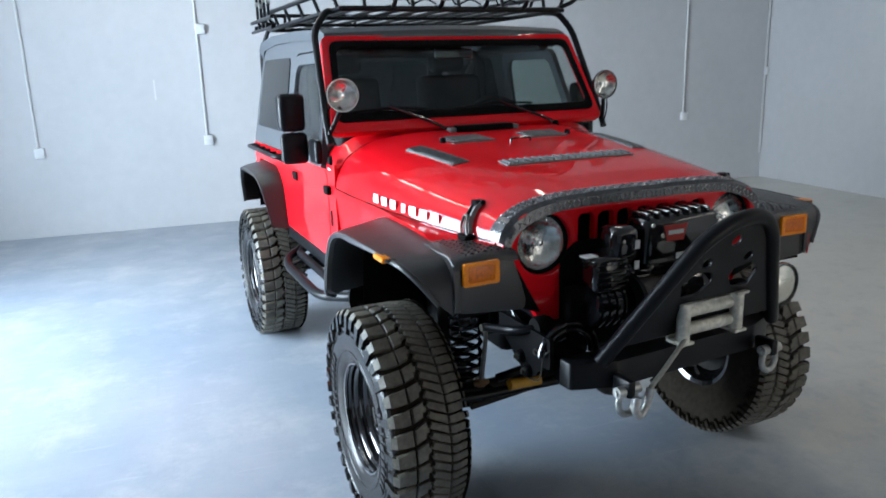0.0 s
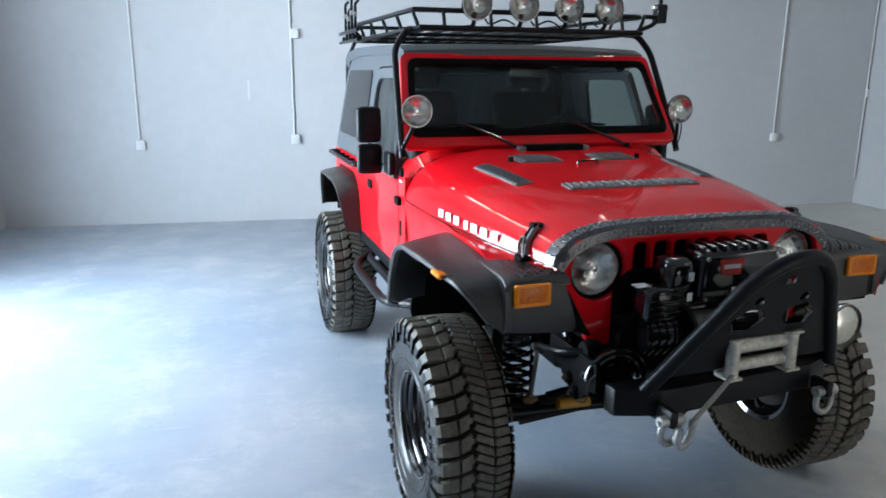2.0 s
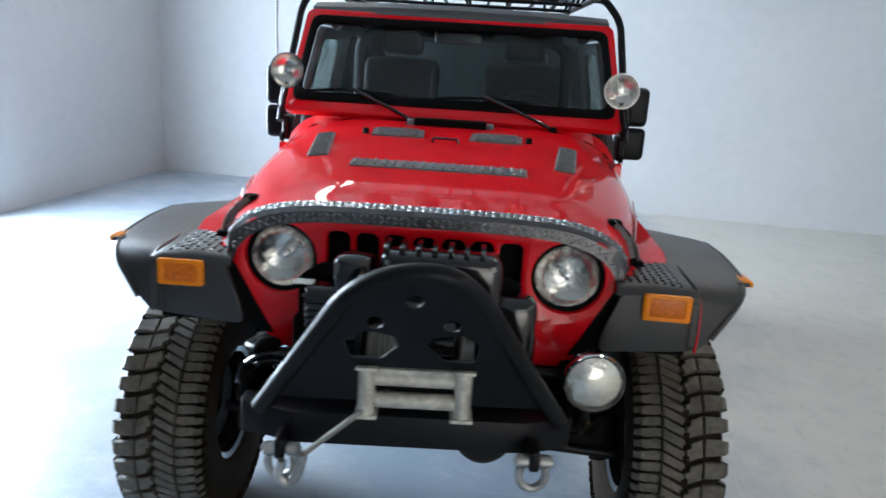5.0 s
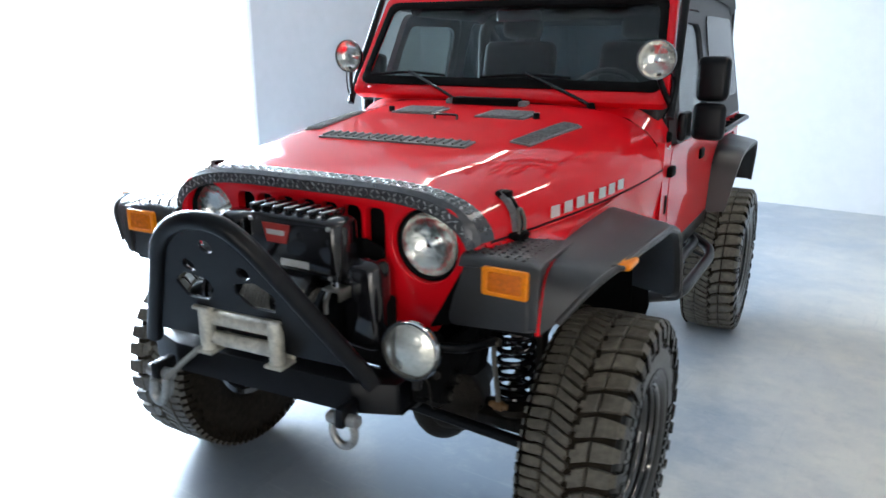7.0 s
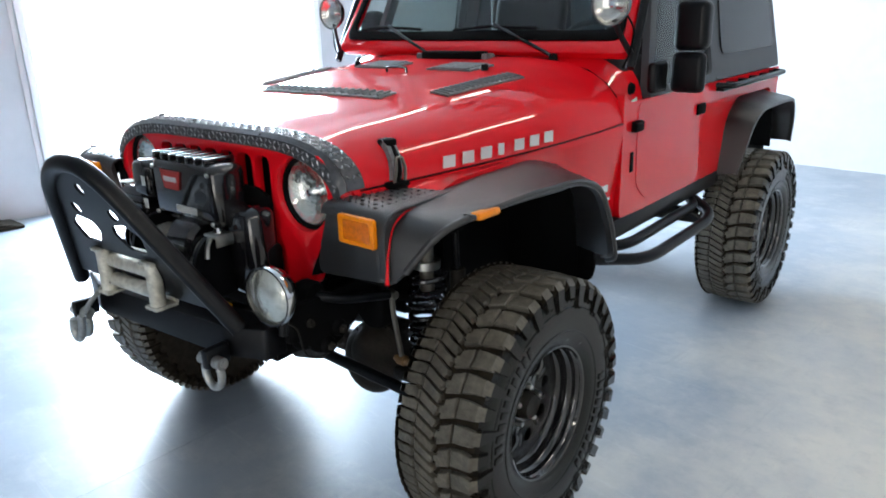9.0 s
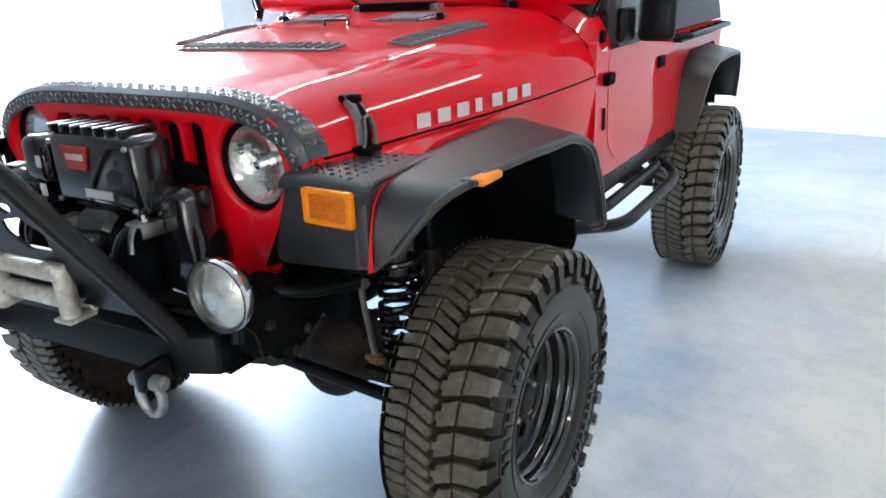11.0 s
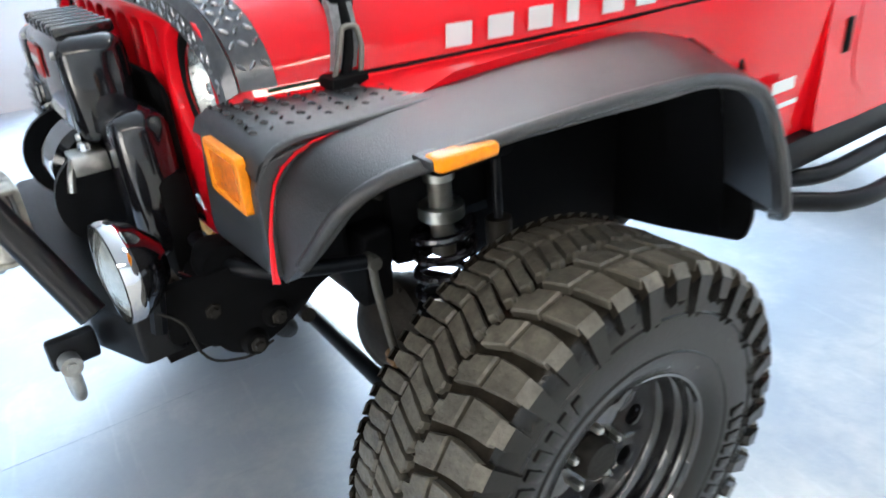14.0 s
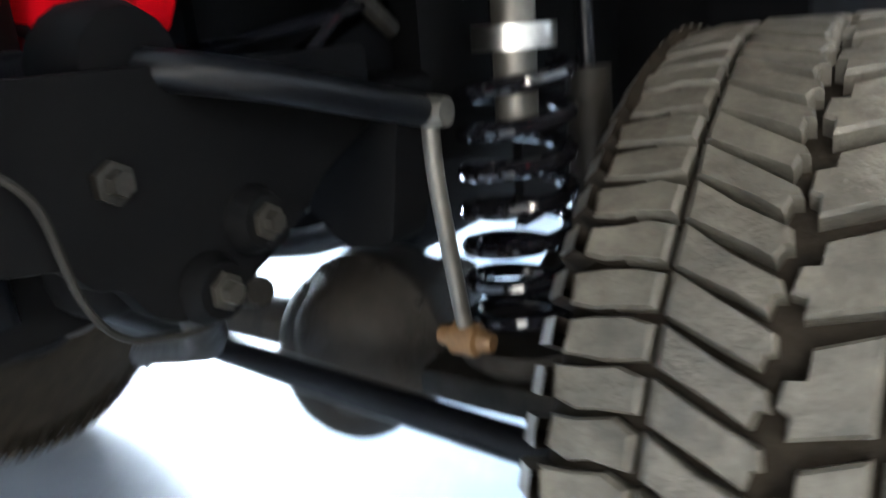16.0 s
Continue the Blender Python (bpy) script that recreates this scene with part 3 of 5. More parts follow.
for sx in (1, -1):
    fl = part("front_flare", flare(ARCH_IN, ARCH_OUT, sx, 0.735), BLACK_TEXT, car, "wide flat black wheel-arch flare", smooth=50)
    part("flare_lip", tube([(sx * (x - 0.004), y, z - 0.004) for x, y, z in ARCH_OUT[1:]], 0.0095, 10, 0.06), BLACK_TEXT, fl, "rounded rolled lip")
    part("marker_lamp", box(sx * 0.922, sx * 0.956, -0.272, -0.184, 1.094, 1.112, 0.007, segs=3), AMBER_RIM, fl, "small amber side marker")
    part("marker_base", box(sx * 0.905, sx * 0.946, -0.276, -0.178, 1.096, 1.109, 0.005), BLACK_TEXT, fl)
    nose = [(0.505, 0.910), (0.755, 0.934), (0.768, 1.09), (0.56, 1.108), (0.545, 1.05), (0.515, 0.975)]
    shell = plate(round_corners([(sx * x, z) for x, z in nose], 0.03, 4), [], 0.015, Matrix.Translation((0, -0.395, 0)) @ FRONT, 0.004)
    recess = [(0.425, 0.872), (0.57, 0.925), (0.58, 1.10), (0.548, 1.09), (0.515, 1.03), (0.455, 0.92)]
    part("wing_front", plate(round_corners([(sx * x, z) for x, z in recess], 0.015, 3), [], 0.02, Matrix.Translation((0, -0.342, 0)) @ FRONT, 0.003), DULL_BLACK, car, "black wing front set back beside the grille")
    nose_panel = part("wing_nose", shell, BLACK_TEXT, car, "textured black panel round the indicator")
    top = loft([[Vector((sx * x, y, z)) for x, z in ((0.54, 1.114 - d), (0.64, 1.122 - d), (0.74, 1.116 - d), (0.768, 1.104 - d))] for y, d in ((-0.416, 0.03), (-0.408, 0.012), (-0.39, 0.002), (-0.33, 0.0), (-0.22, 0.0), (-0.12, 0.0))])
    cover = thicken(top, 0.006, (0, 0, 1))
    bumps = bmesh.new()
    for i in range(8):
        for j in range(10):
            s = 1 if (i + j) % 2 else -1
            diamond(bumps, Vector((sx * (0.556 + 0.023 * i), -0.388 + 0.028 * j, 1.1165 + 0.006 * math.sin(math.pi * i / 7))), Vector((1, 0, 0)), Vector((0, 1, 0)), Vector((0, 0, 1)), s, 0.8)
    wc = part("wing_cover", cover, BLACK_TEXT, car, "dark tread-plate cover on the wing")
    tagged(part("raised_pattern", bumps, BLACK_DIAMOND, wc), "small raised diamonds", kind="stuff")
    cheek = [(-0.411, 0.942), (-0.411, 1.06), (-0.400, 1.090), (-0.36, 1.104), (-0.28, 1.104), (-0.35, 1.05), (-0.385, 0.942)]
    part("wing_corner", plate(round_corners(cheek, 0.015, 3), [], 0.022, Matrix.Translation((sx * 0.760 - 0.011, 0, 0)) @ LEFT, 0.003), BLACK_TEXT, car)
    if sx > 0:
        seam = [((0.770, -0.408, 0.934), 0.0075), ((0.772, -0.409, 0.955), 0.0055), ((0.774, -0.405, 1.005), 0.0036), ((0.775, -0.396, 1.045), 0.0029), ((0.7748, -0.388, 1.067), 0.0027), ((0.774, -0.374, 1.085), 0.0026), ((0.772, -0.352, 1.098), 0.0025), ((0.769, -0.322, 1.105), 0.0024), ((0.766, -0.285, 1.1075), 0.0022), ((0.764, -0.24, 1.108), 0.0018)]
        strip = loft([[Vector(p) + Vector((0.7, 0.7, 0)) * (f * w) + Vector((0.0025, -0.0025, 0.0015)) * (1 - f * f) for f in (-0.8, -0.4, 0, 0.4, 0.8)] for p, w in seam])
        part("wing_edge", thicken(strip, 0.004, (1, -1, 0.5)), RED, car, "thin red wedge of the wing between the black panels")
    part("cover_edge", tube([(sx * 0.762, -0.412, 1.055), (sx * 0.764, -0.397, 1.098), (sx * 0.764, -0.36, 1.110), (sx * 0.764, -0.13, 1.112)], 0.006, 8, 0.02), BLACK_TEXT, wc)
    sig = part("indicator", box(sx * 0.618, sx * 0.740, -0.424, -0.405, 1.026, 1.094, 0.006), AMBER, car, "rectangular amber indicator")
    part("indicator_frame", plate(rounded(-0.065, 0.065, -0.038, 0.038, 0.008), [rounded(-0.047, 0.047, -0.026, 0.026, 0.006)], 0.012, Matrix.Translation((sx * 0.679, -0.414, 1.060)) @ FRONT, 0.003), AMBER_RIM, sig, "deeper amber rim")
    # the nose's face is swept back towards the grille
    for o in (nose_panel, sig, *sig.children, wc, *wc.children):
        for v in o.data.vertices:
            v.co.y += (0.006 + 0.03 * max(0.0, 0.745 - abs(v.co.x))) * min(1.0, max(0.0, (-0.33 - v.co.y) / 0.06))
    wing = loft([[Vector((sx * x, y, z)) for x, z in ((hood_half(y) - 0.012, hood_low(y) + 0.03), (hood_half(y) + 0.004, hood_low(y) - 0.004), (max(hood_half(y) + 0.004, 0.735), hood_low(y) + 0.003 if -0.1 < y < 0.45 else hood_low(y) - 0.03), (0.733, arch_z(y)), (0.733, arch_z(y) - 0.012))] for y in (-0.32, -0.2, -0.08, 0.04, 0.16, 0.28, 0.40, 0.46, 0.50, 0.53, 0.56, 0.59, 0.622, 0.66, 0.75, 0.85, 0.95)])
    part("front_wing", thicken(wing, 0.01, (sx, 0, 0.3)), RED, car, "red front wing")
    part("inner_arch", thicken(loft([[Vector((sx * 0.60, y, z)), Vector((sx * 0.75, y, z))] for y, z in [(-0.385, 0.915), (-0.382, 1.04), (-0.30, 1.085), (0.31, 1.108), (0.49, 1.05), (0.57, 0.93), (0.595, 0.76), (0.598, 0.655)]]), 0.004), DULL_BLACK, car, "black inner arch")
    part("inner_wing", box(sx * 0.36, sx * 0.375, -0.25, 0.95, 0.78, 1.13), DULL_BLACK, car, "black inner wing panel")
    part("inner_liner", box(sx * 0.43, sx * 0.445, 0.21, 0.606, 0.56, 1.08), DULL_BLACK, car)
    part("wing_underside", box(sx * 0.376, sx * 0.62, -0.25, 0.60, 1.085, 1.095), DULL_BLACK, car)
    shield = [(0.376, 0.575), (0.60, 0.605), (0.80, 0.640), (0.815, 0.70), (0.80, 0.80), (0.73, 1.08), (0.376, 1.08)]
    part("arch_bulkhead", plate(round_corners([(sx * x, z) for x, z in shield], 0.02, 3), [], 0.012, Matrix.Translation((0, 0.615, 0)) @ FRONT, 0.003), DULL_BLACK, car, "black splash shield behind the wheel")
    part("radiator_support", box(sx * 0.376, sx * 0.60, -0.26, -0.25, 0.88, 1.08), DULL_BLACK, car)
    # lettering on the bonnet side, drawn as plain silver bars
    for k in range(7):
        y = -0.035 + 0.071 * k
        p, q = hood_half(y) + 0.003, hood_half(y + 0.05) + 0.003
        z = 1.148 + 0.016 * k / 6
        w = 0.018 if k == 3 else 0.042
        bar = loft([[(sx * (p + 0.001), y, z), (sx * (q + 0.001), y + w, z)], [(sx * (p - 0.001), y + 0.004, z + 0.034), (sx * (q - 0.001), y + w + 0.004, z + 0.034)]])
        part("letter_bar", thicken(bar, 0.002, (sx, 0, 0)), SILVER, car, "plain silver decal bar")

# -- cowl and windscreen --
cowl = loft([[hood_point(f, 0.935, -0.004) for f in FR], [hood_point(f, 0.96, -0.004) for f in FR]] + [[Vector((f * 0.76, y, lerp(1.16, z2, (1 - abs(f) ** 9.0) ** 0.5))) for f in FR] for y, z2 in ((1.02, 1.40), (1.14, 1.415))])
part("cowl", thicken(cowl, 0.01, (0, 0, 1)), RED, car, "red cowl panel")
WS0, WS1 = Vector((0, 0.985, 1.40)), Vector((0, 1.275, 1.848))
SLOPE = frame_of(WS0, (1, 0, 0), WS1 - WS0)
WL = (WS1 - WS0).length
frame_out = round_corners([(-0.755, 0.0), (0.755, 0.0), (0.705, WL), (-0.705, WL)], 0.04)
frame_in = round_corners([(-0.712, 0.062), (0.712, 0.062), (0.668, WL - 0.044), (-0.668, WL - 0.044)], 0.05)
ws = part("windscreen_frame", plate(frame_out, [frame_in], 0.04, SLOPE @ Matrix.Translation((0, 0, -0.02)), 0.008), RED, car, "red windscreen frame")
part("windscreen_seal", plate(round_corners([(-0.722, 0.052), (0.722, 0.052), (0.676, WL - 0.036), (-0.676, WL - 0.036)], 0.05), [round_corners([(-0.685, 0.095), (0.685, 0.095), (0.645, WL - 0.072), (-0.645, WL - 0.072)], 0.05)], 0.012, SLOPE @ Matrix.Translation((0, 0, 0.016)), 0.003), DULL_BLACK, ws, "black rubber seal")
pane = part("windscreen", plate(round_corners([(-0.69, 0.085), (0.69, 0.085), (0.65, WL - 0.063), (-0.65, WL - 0.063)], 0.05), [], 0.005, SLOPE @ Matrix.Translation((0, 0, 0.008))), GLASS, ws, "clear windscreen glass")
pane.visible_shadow = False
for px, ex, b0, b1 in ((-0.17, -0.45, -0.66, -0.26), (0.45, 0.14, -0.08, 0.34)):
    a, c = SLOPE @ Vector((px, -0.02, 0.022)), SLOPE @ Vector((ex, 0.112, 0.044))
    w = part("wiper", tube([a, a.lerp(c, 0.25) + Vector((0, -0.014, 0.006)), c], 0.0075, 8, 0.03), GLOSS_BLACK, ws, "black wiper arm")
    part("wiper_blade", tube([SLOPE @ Vector((b0, 0.098, 0.026)), SLOPE @ Vector(((b0 + b1) / 2, 0.112, 0.034)), SLOPE @ Vector((b1, 0.104, 0.026))], 0.0065, 6, 0.05), DULL_BLACK, w)
    part("wiper_pivot", lathe([(0.0, 0.016), (0.016, 0.012), (0.02, -0.01)], Matrix.Translation(a), 14), DULL_BLACK, w)

# -- body tub, doors --
tub_side = round_corners([(0.93, 1.28), (0.93, 0.80), (2.13, 0.76), (2.22, 1.05), (2.35, 1.13), (2.95, 1.13), (3.10, 0.95), (3.12, 1.235), (1.0, 1.235)], 0.03)
for sx in (1, -1):
    outline = [(y, z) for y, z in tub_side]
    part("body_side", plate(outline, [], 0.03, Matrix.Translation((sx * 0.748 - 0.015, 0, 0)) @ LEFT, 0.0), RED, car, "red body side")
    door = part("door", plate(round_corners([(1.075, 1.232), (1.085, 0.90), (1.20, 0.825), (1.98, 0.79), (2.00, 1.232)], 0.06), [], 0.014, Matrix.Translation((sx * 0.758 - 0.007, 0, 0)) @ LEFT, 0.0), RED, car, "closed red door")
    part("door_handle", box(sx * 0.760, sx * 0.778, 1.74, 1.84, 1.105, 1.155, 0.008), DULL_BLACK, door, "black recessed handle")
    part("hinge", box(sx * 0.758, sx * 0.785, 1.02, 1.10, 1.12, 1.16, 0.006), DULL_BLACK, door, "black hinge")
    part("side_slot", box(sx * 0.748, sx * 0.767, 1.02, 1.055, 0.965, 1.045, 0.006), DULL_BLACK, car, "dark vent slot")
    fr = [(1.14, 1.235), (1.99, 1.235), (1.99, 1.76), (1.90, 1.79), (1.36, 1.79)]
    gl = [(1.215, 1.27), (1.93, 1.27), (1.93, 1.70), (1.87, 1.735), (1.40, 1.735)]
    tilt = frame_of((sx * 0.755, 0, 1.235), (0, 1, 0), (-sx * 0.095, 0, 0.55)) @ Matrix.Translation((0, -1.235, -0.015))
    uf = part("door_window_frame", plate(round_corners(fr, 0.06), [round_corners(gl, 0.05)], 0.03, tilt, 0.0), GREY_TOP, door, "charcoal upper door frame")
    g = plate(round_corners(gl, 0.05), [], 0.004, tilt @ Matrix.Translation((0, 0, 0.012)))
    o = new("door_glass", mesh_of("door_glass", g, GLASS))
    o.parent, o.visible_shadow = door, False
    part("sill_guard", box(sx * 0.70, sx * 0.765, 0.66, 2.14, 0.72, 0.80, 0.012), BLACK_STEEL, car, "black sill guard")
    # mirror
    mir = part("door_mirror", box(sx * 0.792, sx * 0.925, 1.305, 1.395, 1.405, 1.59, 0.03, segs=4), BLACK_STEEL, car, "black square door mirror")
    part("mirror_glass", box(sx * 0.807, sx * 0.91, 1.394, 1.398, 1.425, 1.57, 0.0), CHROME, mir, "mirror glass")
    part("mirror_foot", box(sx * 0.765, sx * 0.80, 1.13, 1.27, 1.255, 1.37, 0.015, segs=3), BLACK_STEEL, mir)
    part("mirror_arm", box(sx * 0.79, sx * 0.925, 1.30, 1.36, 1.245, 1.40, 0.026, segs=3), BLACK_STEEL, mir, "black mirror bracket")
    # rear arch flare
    rin = [(2.12, 0.77), (2.19, 1.03), (2.30, 1.115), (2.60, 1.13), (2.93, 1.12), (3.07, 1.0), (3.11, 0.82)]
    rout = [(0.86, 2.13, 0.78), (0.90, 2.20, 1.03), (0.91, 2.30, 1.085), (0.915, 2.60, 1.10), (0.91, 2.92, 1.08), (0.90, 3.02, 0.98), (0.885, 3.06, 0.82)]
    part("rear_flare", flare(rin, rout, sx, 0.75), BLACK_TEXT, car, "wide flat black rear flare", smooth=50)
    part("rear_inner_arch", thicken(loft([[Vector((sx * 0.55, y, z)), Vector((sx * 0.77, y, z))] for y, z in ((2.12, 0.74), (2.2, 1.03), (2.35, 1.10), (2.9, 1.10), (3.05, 0.99), (3.075, 0.78))]), 0.004), DULL_BLACK, car)
    # side step: two tubes
    step = part("side_step", tube([(sx * 0.62, 0.70, 0.690), (sx * 0.75, 0.77, 0.660), (sx * 0.855, 1.06, 0.630), (sx * 0.87, 1.68, 0.645), (sx * 0.85, 1.79, 0.665), (sx * 0.74, 1.84, 0.71)], 0.024, 14, 0.09), BLACK_STEEL, car, "black tubular side step")
    part("inner_rail", tube([(sx * 0.62, 0.76, 0.705), (sx * 0.71, 0.82, 0.69), (sx * 0.775, 1.04, 0.680), (sx * 0.785, 1.76, 0.695), (sx * 0.72, 1.84, 0.715)], 0.022, 12, 0.06), BLACK_STEEL, step)
    part("step_bracket", tube([(sx * 0.70, 1.66, 0.71), (sx * 0.865, 1.66, 0.645)], 0.012, 8, 0), BLACK_STEEL, step)
    # rail over the rear quarter
    rail = part("quarter_rail", tube([(sx * 0.755, 2.00, 1.215), (sx * 0.83, 2.03, 1.215), (sx * 0.83, 2.96, 1.215), (sx * 0.755, 3.0, 1.215)], 0.013, 10, 0.03), BLACK_STEEL, car, "black rail along the body top")
    for k in range(5):
        part("rail_rung", tube([(sx * 0.755, 2.15 + 0.19 * k, 1.215), (sx * 0.83, 2.15 + 0.19 * k, 1.215)], 0.009, 8, 0), BLACK_STEEL, rail)
    part("rail_plate", box(sx * 0.752, sx * 0.80, 2.00, 3.02, 1.188, 1.202, 0.003), BLACK_STEEL, rail)

part("firewall", box(-0.70, 0.70, 0.99, 1.01, 0.80, 1.15), DULL_BLACK, car)
part("cabin_floor", box(-0.73, 0.73, 0.97, 3.1, 0.74, 0.78), DULL_BLACK, car)
part("tailgate", box(-0.74, 0.74, 3.085, 3.115, 0.78, 1.235, 0.008), RED, car, "red tailgate")

# -- charcoal hardtop --
roof = loft([[Vector((f * (0.70 if abs(f) < 0.99 else 0.665), y, zz - 0.02 * f * f - (0.05 if abs(f) > 0.99 else 0))) for f in (-1, -0.98, -0.9, -0.5, 0, 0.5, 0.9, 0.98, 1)] for y, zz in ((1.262, 1.865), (1.275, 1.885), (1.36, 1.910), (1.9, 1.93), (2.6, 1.935), (2.98, 1.91), (3.07, 1.86))])
front_lip = thicken(loft([[Vector((f * 0.69, y, z - 0.02 * f * f)) for f in (-1, -0.9, -0.5, 0, 0.5, 0.9, 1)] for y, z in ((1.262, 1.866), (1.250, 1.855), (1.252, 1.838))]), 0.012, (0, -1, 0.5))
ht = part("hardtop", thicken(roof, 0.02, (0, 0, 1)), GREY_TOP, car, "charcoal textured hardtop")
part("hardtop_lip", front_lip, GREY_TOP, ht)
for sx in (1, -1):
    tilt = frame_of((sx * 0.752, 0, 1.235), (0, 1, 0), (-sx * 0.095, 0, 0.55)) @ Matrix.Translation((0, -1.235, -0.01))
    side_out = round_corners([(2.0, 1.238), (3.10, 1.238), (3.04, 1.75), (2.95, 1.87), (1.30, 1.87), (1.30, 1.80), (1.95, 1.80), (2.0, 1.76)], 0.04)
    side_win = round_corners([(2.10, 1.37), (2.97, 1.37), (2.92, 1.76), (2.14, 1.76)], 0.06)
    part("hardtop_side", plate(side_out, [side_win], 0.02, tilt, 0.0), GREY_TOP, ht)
    o = new("quarter_glass", mesh_of("quarter_glass", plate(round_corners([(2.08, 1.35), (2.99, 1.35), (2.94, 1.78), (2.12, 1.78)], 0.06), [], 0.006, tilt @ Matrix.Translation((0, 0, 0.021 if sx > 0 else -0.007))), TINT))
    o.parent, o.visible_shadow = ht, False
    tagged(o, "dark tinted side glass")
rear = frame_of((0, 3.10, 1.235), (1, 0, 0), (0, -0.07, 0.6))
part("hardtop_back", plate(round_corners([(-0.745, 0.0), (0.745, 0.0), (0.66, 0.63), (-0.66, 0.63)], 0.05), [rounded(-0.55, 0.55, 0.08, 0.52, 0.06)], 0.02, rear), GREY_TOP, ht)
o = new("rear_glass", mesh_of("rear_glass", plate(rounded(-0.56, 0.56, 0.07, 0.53, 0.06), [], 0.005, rear @ Matrix.Translation((0, 0, 0.006))), TINT))
o.parent, o.visible_shadow = ht, False

part("headliner", thicken(loft([[Vector((x, y, z)) for x in (-0.66, 0, 0.66)] for y, z in ((1.30, 1.862), (1.6, 1.885), (2.6, 1.885), (3.0, 1.85))]), 0.006, (0, 0, -1)), DULL_BLACK, car, "dark headliner")

# -- cabin --
dash = box(-0.70, 0.70, 1.05, 1.30, 1.15, 1.40, 0.04, segs=3)
part("dashboard", dash, SEAT, car, "dark dashboard")
for sx in (1, -1):
    seat = part("front_seat", box(sx * 0.12, sx * 0.58, 1.62, 2.10, 0.95, 1.10, 0.05, segs=3), SEAT, car, "dark cloth front seat")
    back = box(-0.22, 0.22, -0.06, 0.06, 0, 0.60, 0.05, segs=3)
    bmesh.ops.transform(back, matrix=pose(sx * 0.35, 2.06, 1.06, -12, 0, 0), verts=back.verts)
    part("seat_back", back, SEAT, seat)
    head = box(-0.12, 0.12, -0.045, 0.045, 0.62, 0.80, 0.04, segs=3)
    bmesh.ops.transform(head, matrix=pose(sx * 0.35, 2.06, 1.06, -12, 0, 0), verts=head.verts)
    part("headrest", head, SEAT, seat)
    part("roll_bar", tube([(sx * 0.60, 2.2, 0.8), (sx * 0.60, 2.2, 1.78), (0, 2.2, 1.80)], 0.035, 10, 0.12), SEAT, car, "padded black roll bar")
    part("roll_bar_side", tube([(sx * 0.58, 1.32, 1.80), (sx * 0.60, 2.2, 1.79), (sx * 0.60, 2.95, 1.2)], 0.032, 10, 0.12), SEAT, car)
wheel_m = pose(0.36, 1.45, 1.36, 62, 0, 0)
sw = part("steering_wheel", tube([wheel_m @ Vector((0.18 * math.cos(a), 0.18 * math.sin(a), 0)) for a in (2 * math.pi * k / 32 for k in range(32))], 0.015, 8, 0, closed=True), SEAT, car, "black steering wheel")
part("wheel_spokes", tube([wheel_m @ Vector((-0.17, 0, 0)), wheel_m @ Vector((0, -0.01, -0.03)), wheel_m @ Vector((0.17, 0, 0))], 0.016, 8, 0.05), SEAT, sw)
part("rear_view_mirror", box(-0.11, 0.11, 1.25, 1.275, 1.735, 1.79, 0.012, segs=3), GLOSS_BLACK, car, "black rear-view mirror")


# -- lamps --
def round_lamp(name, at, r, depth, parent, label, yaw=0, pitch=0, black=False):
    m = pose(*at, pitch, 0, yaw) @ FRONT
    lamp = part(name, lathe([(0.0, -depth), (r * 0.45, -depth * 0.95), (r * 0.85, -depth * 0.5), (r, -0.012), (r * 1.02, 0.0), (r * 1.0, 0.012), (r * 0.95, 0.012), (r * 0.94, 0.0)], m, 32), GLOSS_BLACK if black else DARK_CHROME, parent, label)
    if black:
        part("rim", lathe([(r * 0.95, 0.010), (r * 1.0, 0.011), (r * 1.03, 0.005), (r * 1.03, -0.010), (r * 1.0, -0.014)], m, 32), CHROME, lamp, "bright chrome rim")
    part("reflector", lathe([(r * 0.94, 0.0), (r * 0.8, -depth * 0.3), (r * 0.5, -depth * 0.55), (0.0, -depth * 0.65)], m, 32), FROSTED if black else REFLECT, lamp)
    part("bulb", lathe([(0.0, -0.004), (0.012, -0.008), (0.013, -depth * 0.6)], m, 12), CHROME, lamp)
    bulge = 0.024 if black else 0.014
    g = part("lens", lathe([(0.0, bulge), (r * 0.3, bulge * 0.94), (r * 0.5, bulge * 0.8), (r * 0.75, bulge * 0.5), (r * 0.96, 0.004)], m, 32), FROSTED if black else LENS, lamp)
    g.visible_shadow = False
    return lamp


# -- roof rack --
rack = part("roof_rack", tube([(-0.62, 1.17, 1.975), (0.62, 1.17, 1.975), (0.62, 3.02, 1.975), (-0.62, 3.02, 1.975), (-0.62, 1.17, 1.975)], 0.014, 10, 0.06, closed=True), BLACK_STEEL, car, "black tubular roof rack with four round lamps")
part("top_rail", tube([(-0.65, 1.20, 2.06), (0.65, 1.20, 2.06), (0.66, 3.04, 2.07), (-0.66, 3.04, 2.07), (-0.65, 1.20, 2.06)], 0.013, 10, 0.10, closed=True), BLACK_STEEL, rack)
for k in range(4):
    y = 1.17 + 1.85 * k / 3
    part("cross_bar", tube([(-0.62, y, 1.972), (0.62, y, 1.972)], 0.010, 8, 0), BLACK_STEEL, rack)
for x in (-0.5 + 0.125 * k for k in range(9)):
    part("floor_bar", tube([(x, 1.17, 1.985), (x, 3.02, 1.985)], 0.009, 8, 0), BLACK_STEEL, rack)
for k in range(6):
    for sx in (1, -1):
        y = 1.22 + 1.78 * k / 5
        part("upright", tube([(sx * 0.62, y, 1.975), (sx * 0.655, y, 2.062)], 0.010, 8, 0), BLACK_STEEL, rack)
